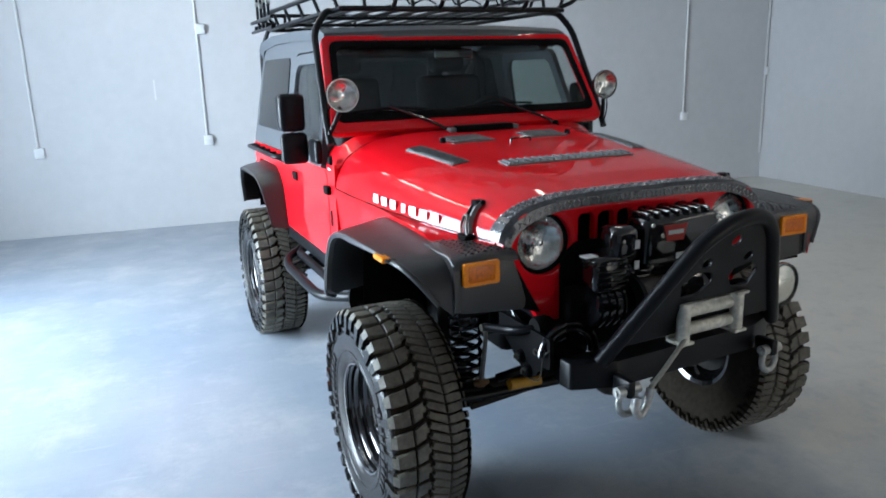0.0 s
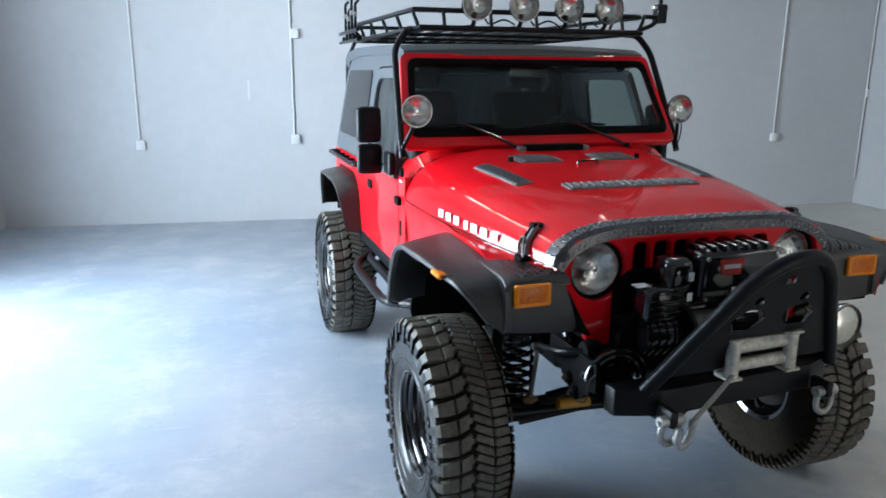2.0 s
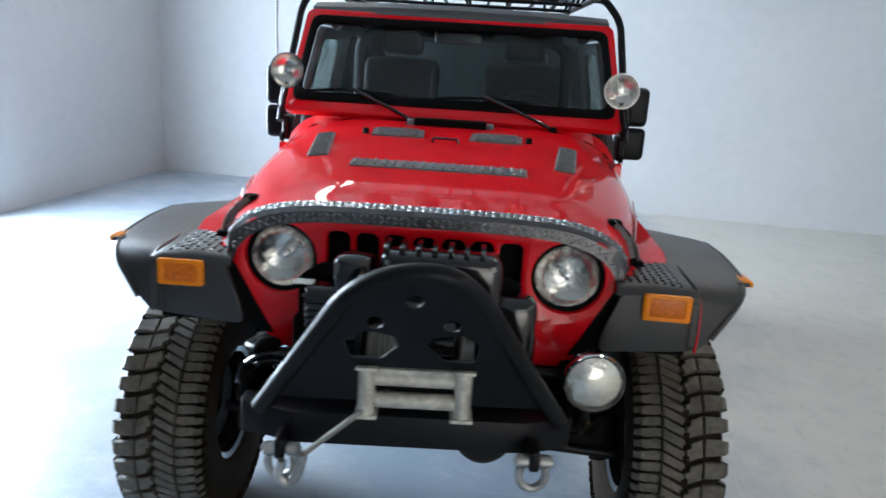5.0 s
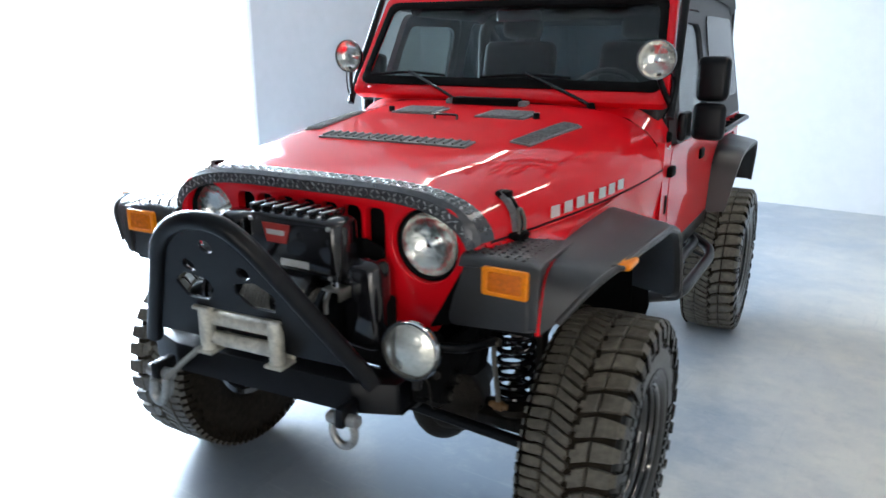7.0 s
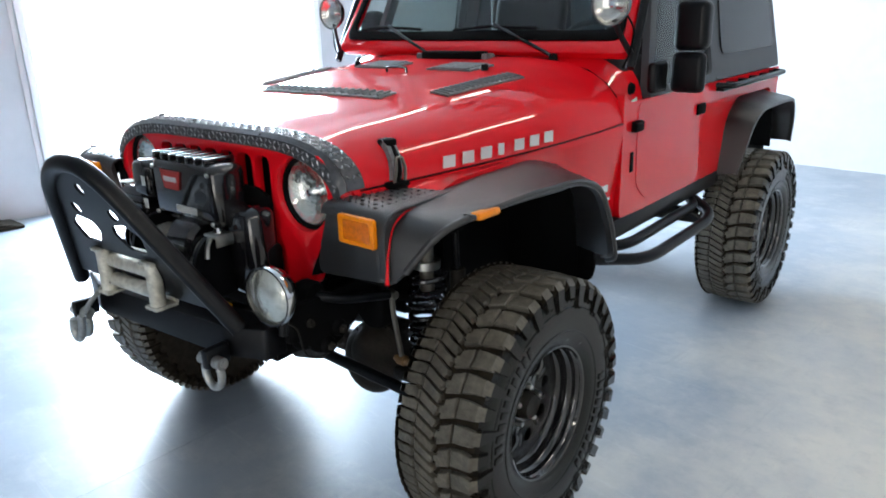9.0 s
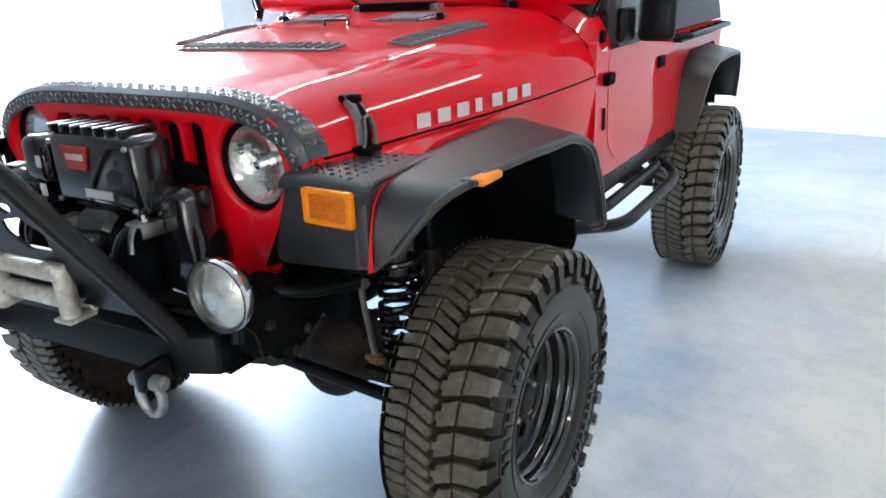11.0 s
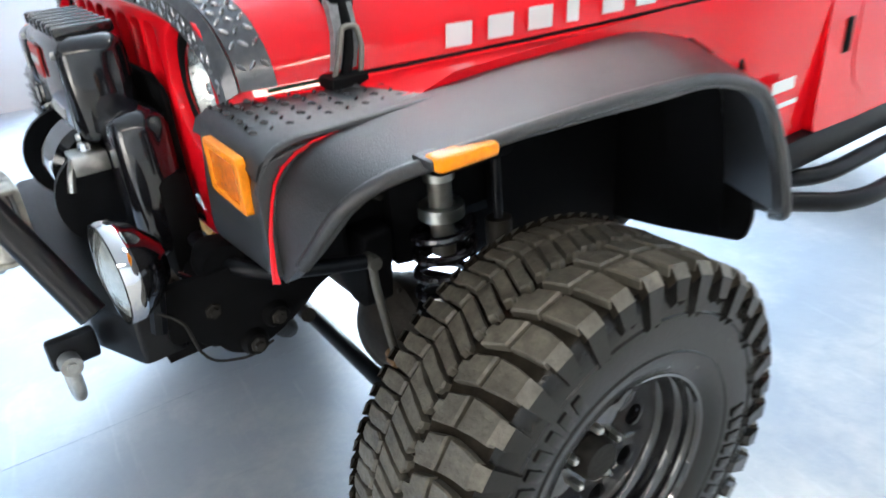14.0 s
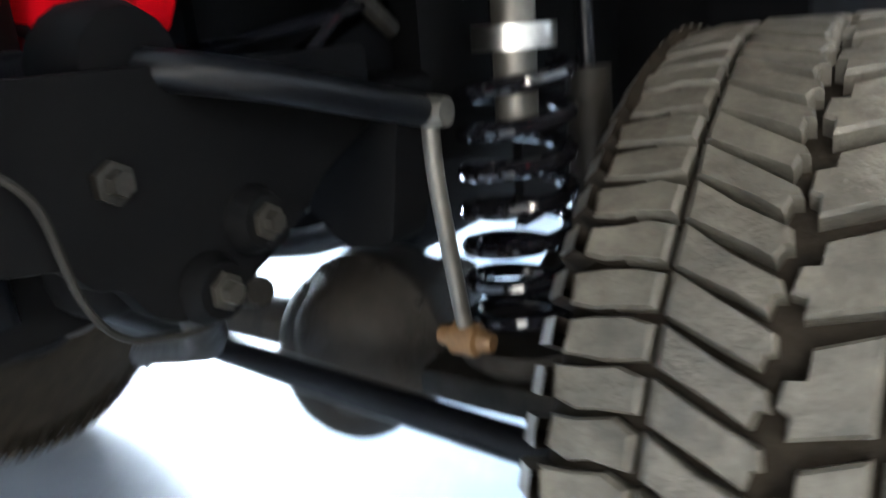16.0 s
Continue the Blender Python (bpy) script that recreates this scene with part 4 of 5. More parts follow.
for k in range(5):
    x = -0.5 + 0.25 * k
    part("upright", tube([(x, 1.17, 1.975), (x, 1.20, 2.06)], 0.010, 8, 0), BLACK_STEEL, rack)
    part("upright", tube([(x, 3.02, 1.975), (x, 3.04, 2.07)], 0.010, 8, 0), BLACK_STEEL, rack)
for x in (-0.36, -0.11, 0.138, 0.368):
    lamp = round_lamp("rack_lamp", (x, 1.085, 2.085), 0.078, 0.09, car, "round chrome lamp on the rack")
    part("lamp_bracket", tube([(x, 1.12, 2.05), (x, 1.13, 2.0), (x, 1.17, 1.98)], 0.012, 8, 0.02), BLACK_STEEL, lamp)
# clamps and a post carried at the rack's corners
for y, h in ((2.55, 0.16), (2.68, 0.20), (2.80, 0.13), (2.93, 0.18)):
    cl = part("rack_clamp", tube([(-0.66, y, 1.985), (-0.70, y, 2.01), (-0.70, y, 2.03 + h), (-0.675, y + 0.02, 2.05 + h)], 0.009, 8, 0.015), BLACK_STEEL, rack, "black upright clamp")
    part("clamp_nut", lathe([(0.0, 0.014), (0.018, 0.012), (0.018, -0.012), (0.0, -0.014)], pose(-0.70, y, 2.06 + h * 0.4, 0, 90, 0), 8), STEEL, cl)
    part("clamp_jaw", box(-0.725, -0.66, y - 0.02, y + 0.02, 1.965, 1.995, 0.006), BLACK_STEEL, cl)
part("carrier_rail", tube([(-0.72, 2.35, 2.02), (-0.72, 3.05, 2.02)], 0.012, 8, 0), BLACK_STEEL, rack)
part("carrier_rail", tube([(-0.72, 2.35, 1.96), (-0.72, 3.05, 1.96)], 0.010, 8, 0), BLACK_STEEL, rack)
post = part("corner_post", tube([(0.60, 1.19, 1.985), (0.70, 1.20, 2.02), (0.745, 1.21, 2.06), (0.745, 1.21, 2.34)], 0.012, 10, 0.03), BLACK_STEEL, rack, "black upright post on a corner bracket")
part("post_socket", box(0.715, 0.775, 1.18, 1.24, 2.03, 2.13, 0.008), BLACK_STEEL, post)
part("post_clamp", box(0.69, 0.79, 1.19, 1.23, 2.10, 2.12, 0.005), STEEL, post)
part("corner_brace", tube([(0.62, 1.17, 2.06), (0.72, 1.20, 2.06)], 0.012, 8, 0), BLACK_STEEL, post)
for x0, x1 in ((-0.30, -0.12), (-0.05, 0.13), (0.2, 0.36)):
    part("lamp_cable", tube([(x0, 1.16, 2.03), (lerp(x0, x1, 0.3), 1.22, 1.995), (lerp(x0, x1, 0.7), 1.20, 2.03), (x1, 1.19, 2.0)], 0.005, 6, 0.03), DULL_BLACK, rack)
for sx in (1, -1):
    part("rack_leg", tube([(sx * 0.765, 0.97, 1.36), (sx * 0.765, 1.02, 1.45), (sx * 0.735, 1.27, 1.88), (sx * 0.66, 1.30, 1.97), (sx * 0.62, 1.36, 1.975)], 0.017, 12, 0.07), BLACK_STEEL, rack, "black tube down the windscreen pillar")
    part("rack_leg", tube([(sx * 0.67, 3.13, 1.22), (sx * 0.66, 3.13, 1.85), (sx * 0.62, 3.02, 1.975)], 0.014, 10, 0.05), BLACK_STEEL, rack)
    lamp = round_lamp("pillar_lamp", (sx * 0.715, 0.86, 1.583), 0.074, 0.085, car, "round chrome lamp on the windscreen pillar")
    part("lamp_bracket", tube([(sx * 0.72, 0.89, 1.53), (sx * 0.735, 0.92, 1.48), (sx * 0.765, 0.99, 1.40)], 0.012, 8, 0.03), BLACK_STEEL, lamp)
    part("lamp_wire", tube([(sx * 0.73, 0.93, 1.58), (sx * 0.78, 0.96, 1.50), (sx * 0.77, 0.95, 1.42), (sx * 0.74, 0.96, 1.36)], 0.004, 6, 0.03), DULL_BLACK, lamp)

for sx in (1, -1):
    part("maker_decal", box(sx * 0.764, sx * 0.7655, 0.70, 0.78, 0.93, 0.955, 0.0), WHITE, car, "small pale decal shape")
    part("maker_decal", box(sx * 0.764, sx * 0.7655, 0.72, 0.80, 0.895, 0.905, 0.0), WHITE, car, "small pale decal bar")
    flag = loft([[(sx * 0.7625, 0.99, 1.205), (sx * 0.7625, 1.07, 1.215)], [(sx * 0.762, 0.985, 1.235), (sx * 0.762, 1.06, 1.25)]])
    part("cowl_decal", thicken(flag, 0.001, (sx, 0, 0)), SILVER, car, "small silver decal shape")
    part("antenna_base", lathe([(0.0, 0.012), (0.018, 0.010), (0.022, 0.0), (0.024, -0.004)], pose(sx * 0.762, 1.0, 1.285, 0, 90 * sx, 0), 16), DULL_BLACK, car, "black round fitting")


# -- wheels --
TR, TW = 0.424, 0.285      # tyre radius and width


rng = random.Random(4)


def tread(bm, m):
    """Mud-terrain tread: two rows of slanted centre blocks and shoulder lugs that wrap over the side."""
    n = 38
    step = 2 * math.pi / n

    def at(a, x, r):
        return m @ Vector((r * math.cos(a), r * math.sin(a), x))

    def block(corners, r0, r1, shrink=0.10, worn=None):
        """corners: (angle, x) in order round the block; worn: how far each one is rubbed down."""
        c = len(corners)
        worn = worn or [0.0] * c
        corners = [(a + rng.uniform(-0.0028, 0.0028), x + rng.uniform(-0.0009, 0.0009)) for a, x in corners]
        ca, cx = sum(k[0] for k in corners) / c, sum(k[1] for k in corners) / c
        low = [bm.verts.new(at(a, x, r0)) for a, x in corners]
        mid = [bm.verts.new(at(a, x, r1 - d - 0.0045)) for (a, x), d in zip(corners, worn)]
        top = [bm.verts.new(at(lerp(a, ca, shrink), lerp(x, cx, shrink), r1 - 0.8 * d - rng.uniform(0, 0.0022))) for (a, x), d in zip(corners, worn)]
        for p, q in ((low, mid), (mid, top)):
            for k in range(c):
                bm.faces.new((p[k], p[(k + 1) % c], q[(k + 1) % c], q[k]))
        bm.faces.new(top)

    def foot(b, e, s, low):
        """A shoulder lug's foot over the side wall."""
        rows = [((b, e), 0.130, TR - 0.003), ((b, e), 0.1455, TR - 0.022), ((lerp(b, e, 0.12), lerp(b, e, 0.88)), 0.1510, TR - low), ((lerp(b, e, 0.16), lerp(b, e, 0.84)), 0.138, TR - low - 0.006)]
        vs = [[bm.verts.new(at(t, s * x, r)) for t in ts] for ts, x, r in rows]
        inner = [[bm.verts.new(at(t, s * (x - 0.012), r - 0.02)) for t in ts] for ts, x, r in rows]
        for p, q in zip(vs, vs[1:]):
            bm.faces.new((p[0], p[1], q[1], q[0]))
        for k in (0, 1):
            for j in range(3):
                bm.faces.new((vs[j][k], vs[j + 1][k], inner[j + 1][k], inner[j][k]))

    lo = TR - 0.021
    for i in range(n):
        a = i * step
        j = lambda k: 0.025 * math.sin(7.3 * i + 2.1 * k)     # small unevenness from pitch to pitch
        # stepped centre block and the broad block that runs out to the shoulder, a narrow groove between
        block([(a + u * step, x) for u, x in ((0.05 + j(1), 0.026), (0.30, 0.025), (0.34, 0.013), (0.58, 0.011), (0.62, 0.019), (0.84 + j(2), 0.019), (0.62 + j(3), 0.0615), (-0.15 + j(4), 0.0615))], lo, TR)
        block([(a + u * step, x) for u, x in ((-0.17 + j(4), 0.0675), (0.60 + j(3), 0.0675), (0.52, 0.100), (0.47, 0.132), (-0.15, 0.132), (-0.20, 0.100))], lo, TR - 0.002)
        foot(a - 0.14 * step, a + 0.40 * step, 1, 0.058 if i % 2 else 0.085)
        for h in (0, 0.5):
            # slanted inner row with stepped ends, then the inner shoulder
            block([(a + (u + h) * step, x) for u, x in ((0.00 + j(5 + h), -0.060), (0.425, -0.060), (0.665, -0.020), (0.80, 0.000), (0.64, 0.003), (0.62, 0.009), (0.46 + j(7 + h), 0.006), (0.24, -0.028))], lo, TR - 0.001)
            e = rng.uniform(-0.03, 0.03)
            block([(a + (h + u) * step, x) for u, x in ((0.06 + e, -0.126 - 0.004 * (h > 0)), (0.40 + e, -0.127), (0.44, -0.108), (0.415 + e, -0.094), (0.385, -0.066), (0.02 + j(8), -0.065), (-0.035 + e, -0.082), (0.02, -0.106))], lo, TR - 0.003, 0.13, (0.009, 0.009, 0.005, 0.002, 0, 0, 0.002, 0.005))
            foot(a + (h + 0.09) * step, a + (h + 0.38) * step, -1, 0.040 if h else 0.058)


def build_wheel():
    """A wheel with its axis along x, the outer face towards +x."""
    w = new("wheel")
    m = frame_of((0, 0, 0), (0, 1, 0), (0, 0, 1))
    r = TR - 0.02
    side = [(0.205, 0.118), (0.215, 0.128), (0.25, 0.139), (0.30, 0.143), (0.345, 0.142), (0.375, 0.137), (r - 0.012, 0.125), (r, 0.10)]
    bm = lathe(side + [(r, 0.0)] + [(a, -b) for a, b in side[::-1]], m, 76)
    for k, (rr, d) in enumerate(((0.262, 0.1425), (0.335, 0.1455))):
        lathe([(rr - 0.004, d - 0.004), (rr, d), (rr + 0.004, d - 0.004)], m, 60, bm)
    tyre = part("tyre", bm, RUBBER, w, "black mud-terrain tyre casing", smooth=30)
    lugs = bmesh.new()
    tread(lugs, m)
    lugs = tagged(part("tread", lugs, RUBBER, w, smooth=30), "worn dusty tread lugs", kind="stuff")
    for o in (tyre, lugs):
        o.data.materials.append(TREAD)
        o.data.materials.append(DIRT)
        for p in o.data.polygons:
            rad = math.hypot(p.center.y, p.center.z)
            if rad > TR - 0.0155 and abs(p.center.x) < 0.15:
                p.material_index = 1
            elif (rad > TR - 0.03 and abs(p.center.x) < 0.134) or p.center.x < -0.10:
                p.material_index = 2
    # raised marks on the side wall, as plain bars
    for k in range(22):
        a = radians(18 + 6 * k) if k < 11 else radians(200 + 6 * (k - 11))
        bar = box(0.1425, 0.1465, -0.010, 0.010, -0.019, 0.019, 0.002)
        bmesh.ops.transform(bar, matrix=Matrix.Rotation(a, 4, "X") @ Matrix.Translation((0, 0, 0.300)), verts=bar.verts)
        part("raised_mark", bar, RUBBER, w)
    rim = part("rim", lathe([(0.202, 0.116), (0.206, 0.124), (0.212, 0.126), (0.214, 0.121), (0.209, 0.113), (0.202, 0.108), (0.199, 0.098), (0.199, 0.088), (0.192, 0.083), (0.188, 0.074), (0.187, 0.052), (0.180, 0.047), (0.176, 0.040), (0.174, 0.005), (0.186, -0.11), (0.208, -0.118)], m, 60), RIM_BLACK, w, "gloss black steel rim")
    holes = [circle(0.125 * math.cos(t), 0.125 * math.sin(t), 0.024, 12) for t in (2 * math.pi * k / 8 for k in range(8))]
    disc = plate(circle(0, 0, 0.175, 48), holes + [circle(0, 0, 0.042, 24)], 0.012, m @ Matrix.Translation((0, 0, 0.022)), 0.003)
    part("wheel_disc", disc, RIM_BLACK, w, "gloss black disc with round holes")
    for k in range(8):
        t = 2 * math.pi * (k + 0.5) / 8
        rib = bmesh.new()
        bmesh.ops.create_icosphere(rib, subdivisions=2, radius=1, matrix=m @ Matrix.Translation((0.128 * math.cos(t), 0.128 * math.sin(t), 0.03)) @ Matrix.Rotation(t, 4, "Z") @ Matrix.Diagonal((0.035, 0.012, 0.010, 1)))
        part("pressed_rib", rib, GLOSS_BLACK, w)
    part("hub", lathe([(0.046, 0.0), (0.044, 0.055), (0.038, 0.065), (0.0, 0.066)], m, 24), CAST, w, "dark hub")
    for k in range(5):
        t = 2 * math.pi * k / 5
        part("lug_nut", lathe([(0.011, 0.03), (0.011, 0.05), (0.006, 0.056), (0, 0.056)], m @ Matrix.Translation((0.062 * math.cos(t), 0.062 * math.sin(t), 0)), 6), ZINC, w, "bright lug nut")
    part("brake_disc", lathe([(0.05, -0.03), (0.145, -0.03), (0.145, -0.055), (0.05, -0.055)], m, 36), CAST, w)
    return w


first = build_wheel()
first.parent = car
first.matrix_basis = pose(0.822, 0.080, TR - 0.006, 11, 0, 0)
tagged(first, "black steel wheel with mud tyre")
for x, y, a, turn in ((-0.822, 0.080, 40, 180), (0.80, 2.45, 73, 0), (-0.80, 2.45, 150, 180)):
    copy_thing(first, pose(x, y, TR - 0.006, 0, 0, turn) @ pose(0, 0, 0, a, 0, 0))


# -- winch bumper with its A-shaped hoop --
beam = plate(round_corners([(-0.435, 0.492), (0.458, 0.492), (0.458, 0.552), (0.31, 0.608), (-0.31, 0.608), (-0.435, 0.565)], 0.010, 3), [], 0.088, Matrix.Translation((0, 0, 0.684)) @ frame_of((0, 0, 0), (-1, 0, 0), (0, -1, 0)), 0.006)
bumper = part("winch_bumper", beam, BLACK_STEEL, car, "black steel winch bumper with an A-shaped hoop")
RAIL = [(-0.50, 0.71), (-0.30, 0.715), (-0.20, 0.755), (-0.08, 0.80), (0.25, 0.795), (0.45, 0.76), (0.62, 0.71), (0.95, 0.69)]
for sx in (1, -1):
    part("frame_rail", loft([[Vector((sx * x, y, z + h)) for x, h in ((0.33, -0.05), (0.42, -0.05), (0.42, 0.05), (0.33, 0.05), (0.33, -0.05))] for y, z in RAIL]), DULL_BLACK, car, "black frame rail arched over the axle", smooth=20)
FOOT, APEX = Vector((0.390, -0.612, 0.785)), Vector((0.0, -0.795, 1.228))
hoop = [(-FOOT.x, FOOT.y, FOOT.z), (-0.15, lerp(FOOT.y, APEX.y, 0.86), lerp(FOOT.z, APEX.z, 0.86)), (-0.04, APEX.y, APEX.z), (0.08, APEX.y, APEX.z), (0.15, lerp(FOOT.y, APEX.y, 0.86), lerp(FOOT.z, APEX.z, 0.86)), tuple(FOOT)]
part("hoop", tube(hoop, 0.0245, 16, 0.11), BLACK_STEEL, bumper, "black tubular hoop")
HM = frame_of((0, FOOT.y, FOOT.z), (1, 0, 0), Vector((0, APEX.y - FOOT.y, APEX.z - FOOT.z)))
HL = Vector((0, APEX.y - FOOT.y, APEX.z - FOOT.z)).length
part("hoop_plate", plate(round_corners([(-0.36, 0.05), (0.36, 0.05), (0.15, HL * 0.86), (0.06, HL), (-0.06, HL), (-0.15, HL * 0.86)], 0.03), [circle(0, HL * 0.83, 0.020, 16), circle(-0.09, HL * 0.68, 0.020, 16), circle(0.09, HL * 0.68, 0.020, 16), round_corners([(-0.12, 0.105), (0.14, 0.105), (0.14, 0.178), (-0.12, 0.178)], 0.02)] + [round_corners([(f * x, y) for x, y in ((0.168, 0.262), (0.118, 0.300), (0.045, 0.285), (0.035, 0.252), (0.075, 0.206), (0.150, 0.206))], 0.010) for f in (1, -1)], 0.008, HM @ Matrix.Translation((0, 0, -0.004))), BLACK_STEEL, bumper, "black gusset plate with holes")

# roller fairlead
fl = part("fairlead", plate(rounded(-0.142, 0.142, -0.068, 0.068, 0.01), [rounded(-0.09, 0.09, -0.035, 0.035, 0.01)], 0.012, Matrix.Translation((0.010, -0.624, 0.880)) @ FRONT, 0.002), PALE_STEEL, car, "pale worn roller fairlead")
for z in (0.850, 0.910):
    part("roller", tube([(-0.10, -0.662, z), (0.12, -0.662, z)], 0.021, 16, 0), PALE_STEEL, fl)
for x in (-0.110, 0.130):
    part("roller", tube([(x, -0.675, 0.815), (x, -0.675, 0.945)], 0.022, 16, 0), PALE_STEEL, fl)
    for z in (0.810, 0.940):
        br = part("end_bracket", box(x - 0.028, x + 0.028, -0.70, -0.63, z, z + 0.010, 0.003), PALE_STEEL, fl)
        part("bracket_bolt", lathe([(0.0, 0.008), (0.010, 0.008), (0.011, 0.0)], Matrix.Translation((x, -0.675, z + 0.010 if z > 0.9 else z - 0.008)), 6), STEEL, br)

# winch
winch = part("winch", box(-0.11, 0.22, -0.50, -0.385, 1.0, 1.185, 0.03, segs=3), GLOSS_BLACK, car, "black upright winch in front of the grille")
part("badge", plate([(-0.05, 0.025), (0.05, 0.025), (0.035, -0.03), (-0.035, -0.03)], [], 0.004, Matrix.Translation((0.010, -0.502, 1.130)) @ FRONT), BADGE_RED, winch, "red badge")
part("badge_bar", box(-0.022, 0.042, -0.508, -0.506, 1.123, 1.137), WHITE, winch, "plain pale bar on the badge")
part("label_plate", box(0.02, 0.12, -0.503, -0.500, 1.035, 1.055), SILVER, winch)
part("relay_box", box(-0.235, -0.125, -0.50, -0.39, 1.04, 1.165, 0.03, segs=3), GLOSS_BLACK, winch)
part("winch_body", box(-0.14, 0.19, -0.45, -0.36, 0.80, 1.02, 0.03, segs=3), GLOSS_BLACK, winch)
for k in range(7):
    part("cooling_rib", box(-0.10 + 0.043 * k, -0.085 + 0.043 * k, -0.49, -0.39, 1.18, 1.20, 0.004), GLOSS_BLACK, winch)
part("gear_housing", lathe([(0.0, 0.06), (0.075, 0.06), (0.09, 0.045), (0.09, -0.05), (0.0, -0.05)], Matrix.Translation((0.06, -0.46, 0.93)) @ frame_of((0, 0, 0), (0, 1, 0), (0, 0, 1)), 28), GLOSS_BLACK, winch)
part("drum", tube([(-0.13, -0.47, 0.90), (0.16, -0.47, 0.90)], 0.062, 20, 0), CABLE, winch, "drum of grey wire rope")
coil = [(-0.12 + 0.26 * k / 300, -0.47 - 0.066 * math.cos(2 * math.pi * k / 15), 0.90 + 0.066 * math.sin(2 * math.pi * k / 15)) for k in range(300)]
part("wound_rope", tube(coil, 0.006, 6, 0), CABLE, winch)
for x in (-0.15, 0.18):
    part("drum_flange", lathe([(0.0, -0.008), (0.10, -0.008), (0.10, 0.008), (0.0, 0.008)], Matrix.Translation((x, -0.47, 0.90)) @ frame_of((0, 0, 0), (0, 1, 0), (0, 0, 1)), 28), BLACK_STEEL, winch)
motor = part("winch_motor", tube([(-0.30, -0.44, 0.90), (-0.15, -0.44, 0.90)], 0.075, 24, 0), GLOSS_BLACK, winch, "ribbed black winch motor")
part("gear_case", box(0.192, 0.325, -0.47, -0.372, 0.80, 1.07, 0.035, segs=3), GLOSS_BLACK, winch, "rounded black gear case")
part("solenoid_box", box(-0.31, -0.17, -0.50, -0.37, 0.95, 1.075, 0.02, segs=3), GLOSS_BLACK, winch)
for k in range(4):
    part("box_rib", box(-0.305, -0.175, -0.506, -0.4995, 0.962 + 0.020 * k, 0.970 + 0.020 * k, 0.002), GLOSS_BLACK, winch)
for z in (1.090, 1.020):
    part("wire_tag", box(-0.158, -0.138, -0.5045, -0.5025, z, z + 0.030, 0.001), WHITE, winch, "small pale wire tag")
part("box_lid_seam", box(-0.3125, -0.1675, -0.5025, -0.40, 1.045, 1.052, 0.002), GLOSS_BLACK, winch)
for k in range(5):
    part("motor_rib", lathe([(0.0, -0.004), (0.082, -0.004), (0.082, 0.004), (0.0, 0.004)], Matrix.Translation((-0.285 + 0.03 * k, -0.44, 0.90)) @ frame_of((0, 0, 0), (0, 1, 0), (0, 0, 1)), 24), GLOSS_BLACK, winch)
part("switch_tag", box(-0.338, -0.288, -0.485, -0.445, 1.0755, 1.080, 0.002), WHITE, winch, "pale paper tag")
# freespool clutch: a bright bent plate and its lever
tab = box(0.186, 0.238, -0.530, -0.472, 0.992, 1.000, 0.002)
box(0.2385, 0.244, -0.530, -0.472, 0.966, 1.000, 0.002, bm=tab)
clutch = part("clutch_lever", tab, ZINC, winch, "bright bent clutch lever")
part("lever_arm", tube([(0.205, -0.520, 0.992), (0.198, -0.532, 0.962), (0.204, -0.540, 0.930)], 0.0075, 8, 0.012), ZINC, clutch)
part("lever_screw", lathe([(0.0, 0.014), (0.010, 0.014), (0.012, 0.0)], Matrix.Translation((0.210, -0.500, 1.000)), 8), CHROME, clutch)
for k in range(4):
    part("case_screw", lathe([(0.0, 0.006), (0.006, 0.006), (0.007, 0.0)], Matrix.Translation((-0.085 + 0.28 * (k % 2), -0.500, 1.02 + 0.14 * (k // 2))) @ FRONT, 6), ZINC, winch)

# shackles, hook and rope
def shackle(x):
    s = part("shackle", tube([Vector((x + 0.034 * math.cos(a), -0.665, 0.660 + 0.042 * math.sin(a))) for a in (radians(150 + 240 * k / 20) for k in range(21))], 0.011, 10, 0), STEEL, car, "galvanised bow shackle")
    for d in (-0.030, 0.030):
        part("shackle_ear", lathe([(0.0, 0.016), (0.018, 0.016), (0.018, -0.012), (0.0, -0.012)], pose(x + d, -0.665, 0.698, 0, 90, 0), 14), STEEL, s)
    part("pin", tube([(x - 0.05, -0.665, 0.698), (x + 0.052, -0.665, 0.698)], 0.009, 10, 0), STEEL, s)
    part("tow_tab", box(x - 0.014, x + 0.014, -0.69, -0.61, 0.678, 0.735, 0.008), BLACK_STEEL, s)
    return s


shackles = [shackle(-0.325), shackle(0.325)]
hook = part("tow_hook", tube([(-0.262, -0.70, 0.705), (-0.275, -0.70, 0.645), (-0.30, -0.70, 0.615), (-0.325, -0.70, 0.640), (-0.315, -0.70, 0.685)], 0.013, 10, 0.03), STEEL, bumper, "galvanised winch hook")
part("winch_rope", tube([(-0.03, -0.62, 0.88), (-0.10, -0.69, 0.845), (-0.19, -0.70, 0.770), (-0.262, -0.70, 0.705)], 0.008, 8, 0.05), CABLE, bumper, "grey wire rope to the hook")
lamp = round_lamp("fog_lamp", (0.48, -0.575, 0.885), 0.080, 0.07, car, "round chrome-rimmed driving lamp on the bumper", black=True)
part("lamp_bracket", tube([(0.48, -0.53, 0.83), (0.475, -0.54, 0.76)], 0.014, 8, 0), BLACK_STEEL, lamp)

# the bumper sits a little askew on the frame
ASKEW = Matrix.Translation((0.004, -0.62, 0)) @ Matrix.Rotation(radians(3.5), 4, "Z") @ Matrix.Translation((0, 0.62, 0))
for top in [bumper, fl, lamp] + shackles:
    for o in [top] + list(top.children_recursive):
        o.data.transform(ASKEW)

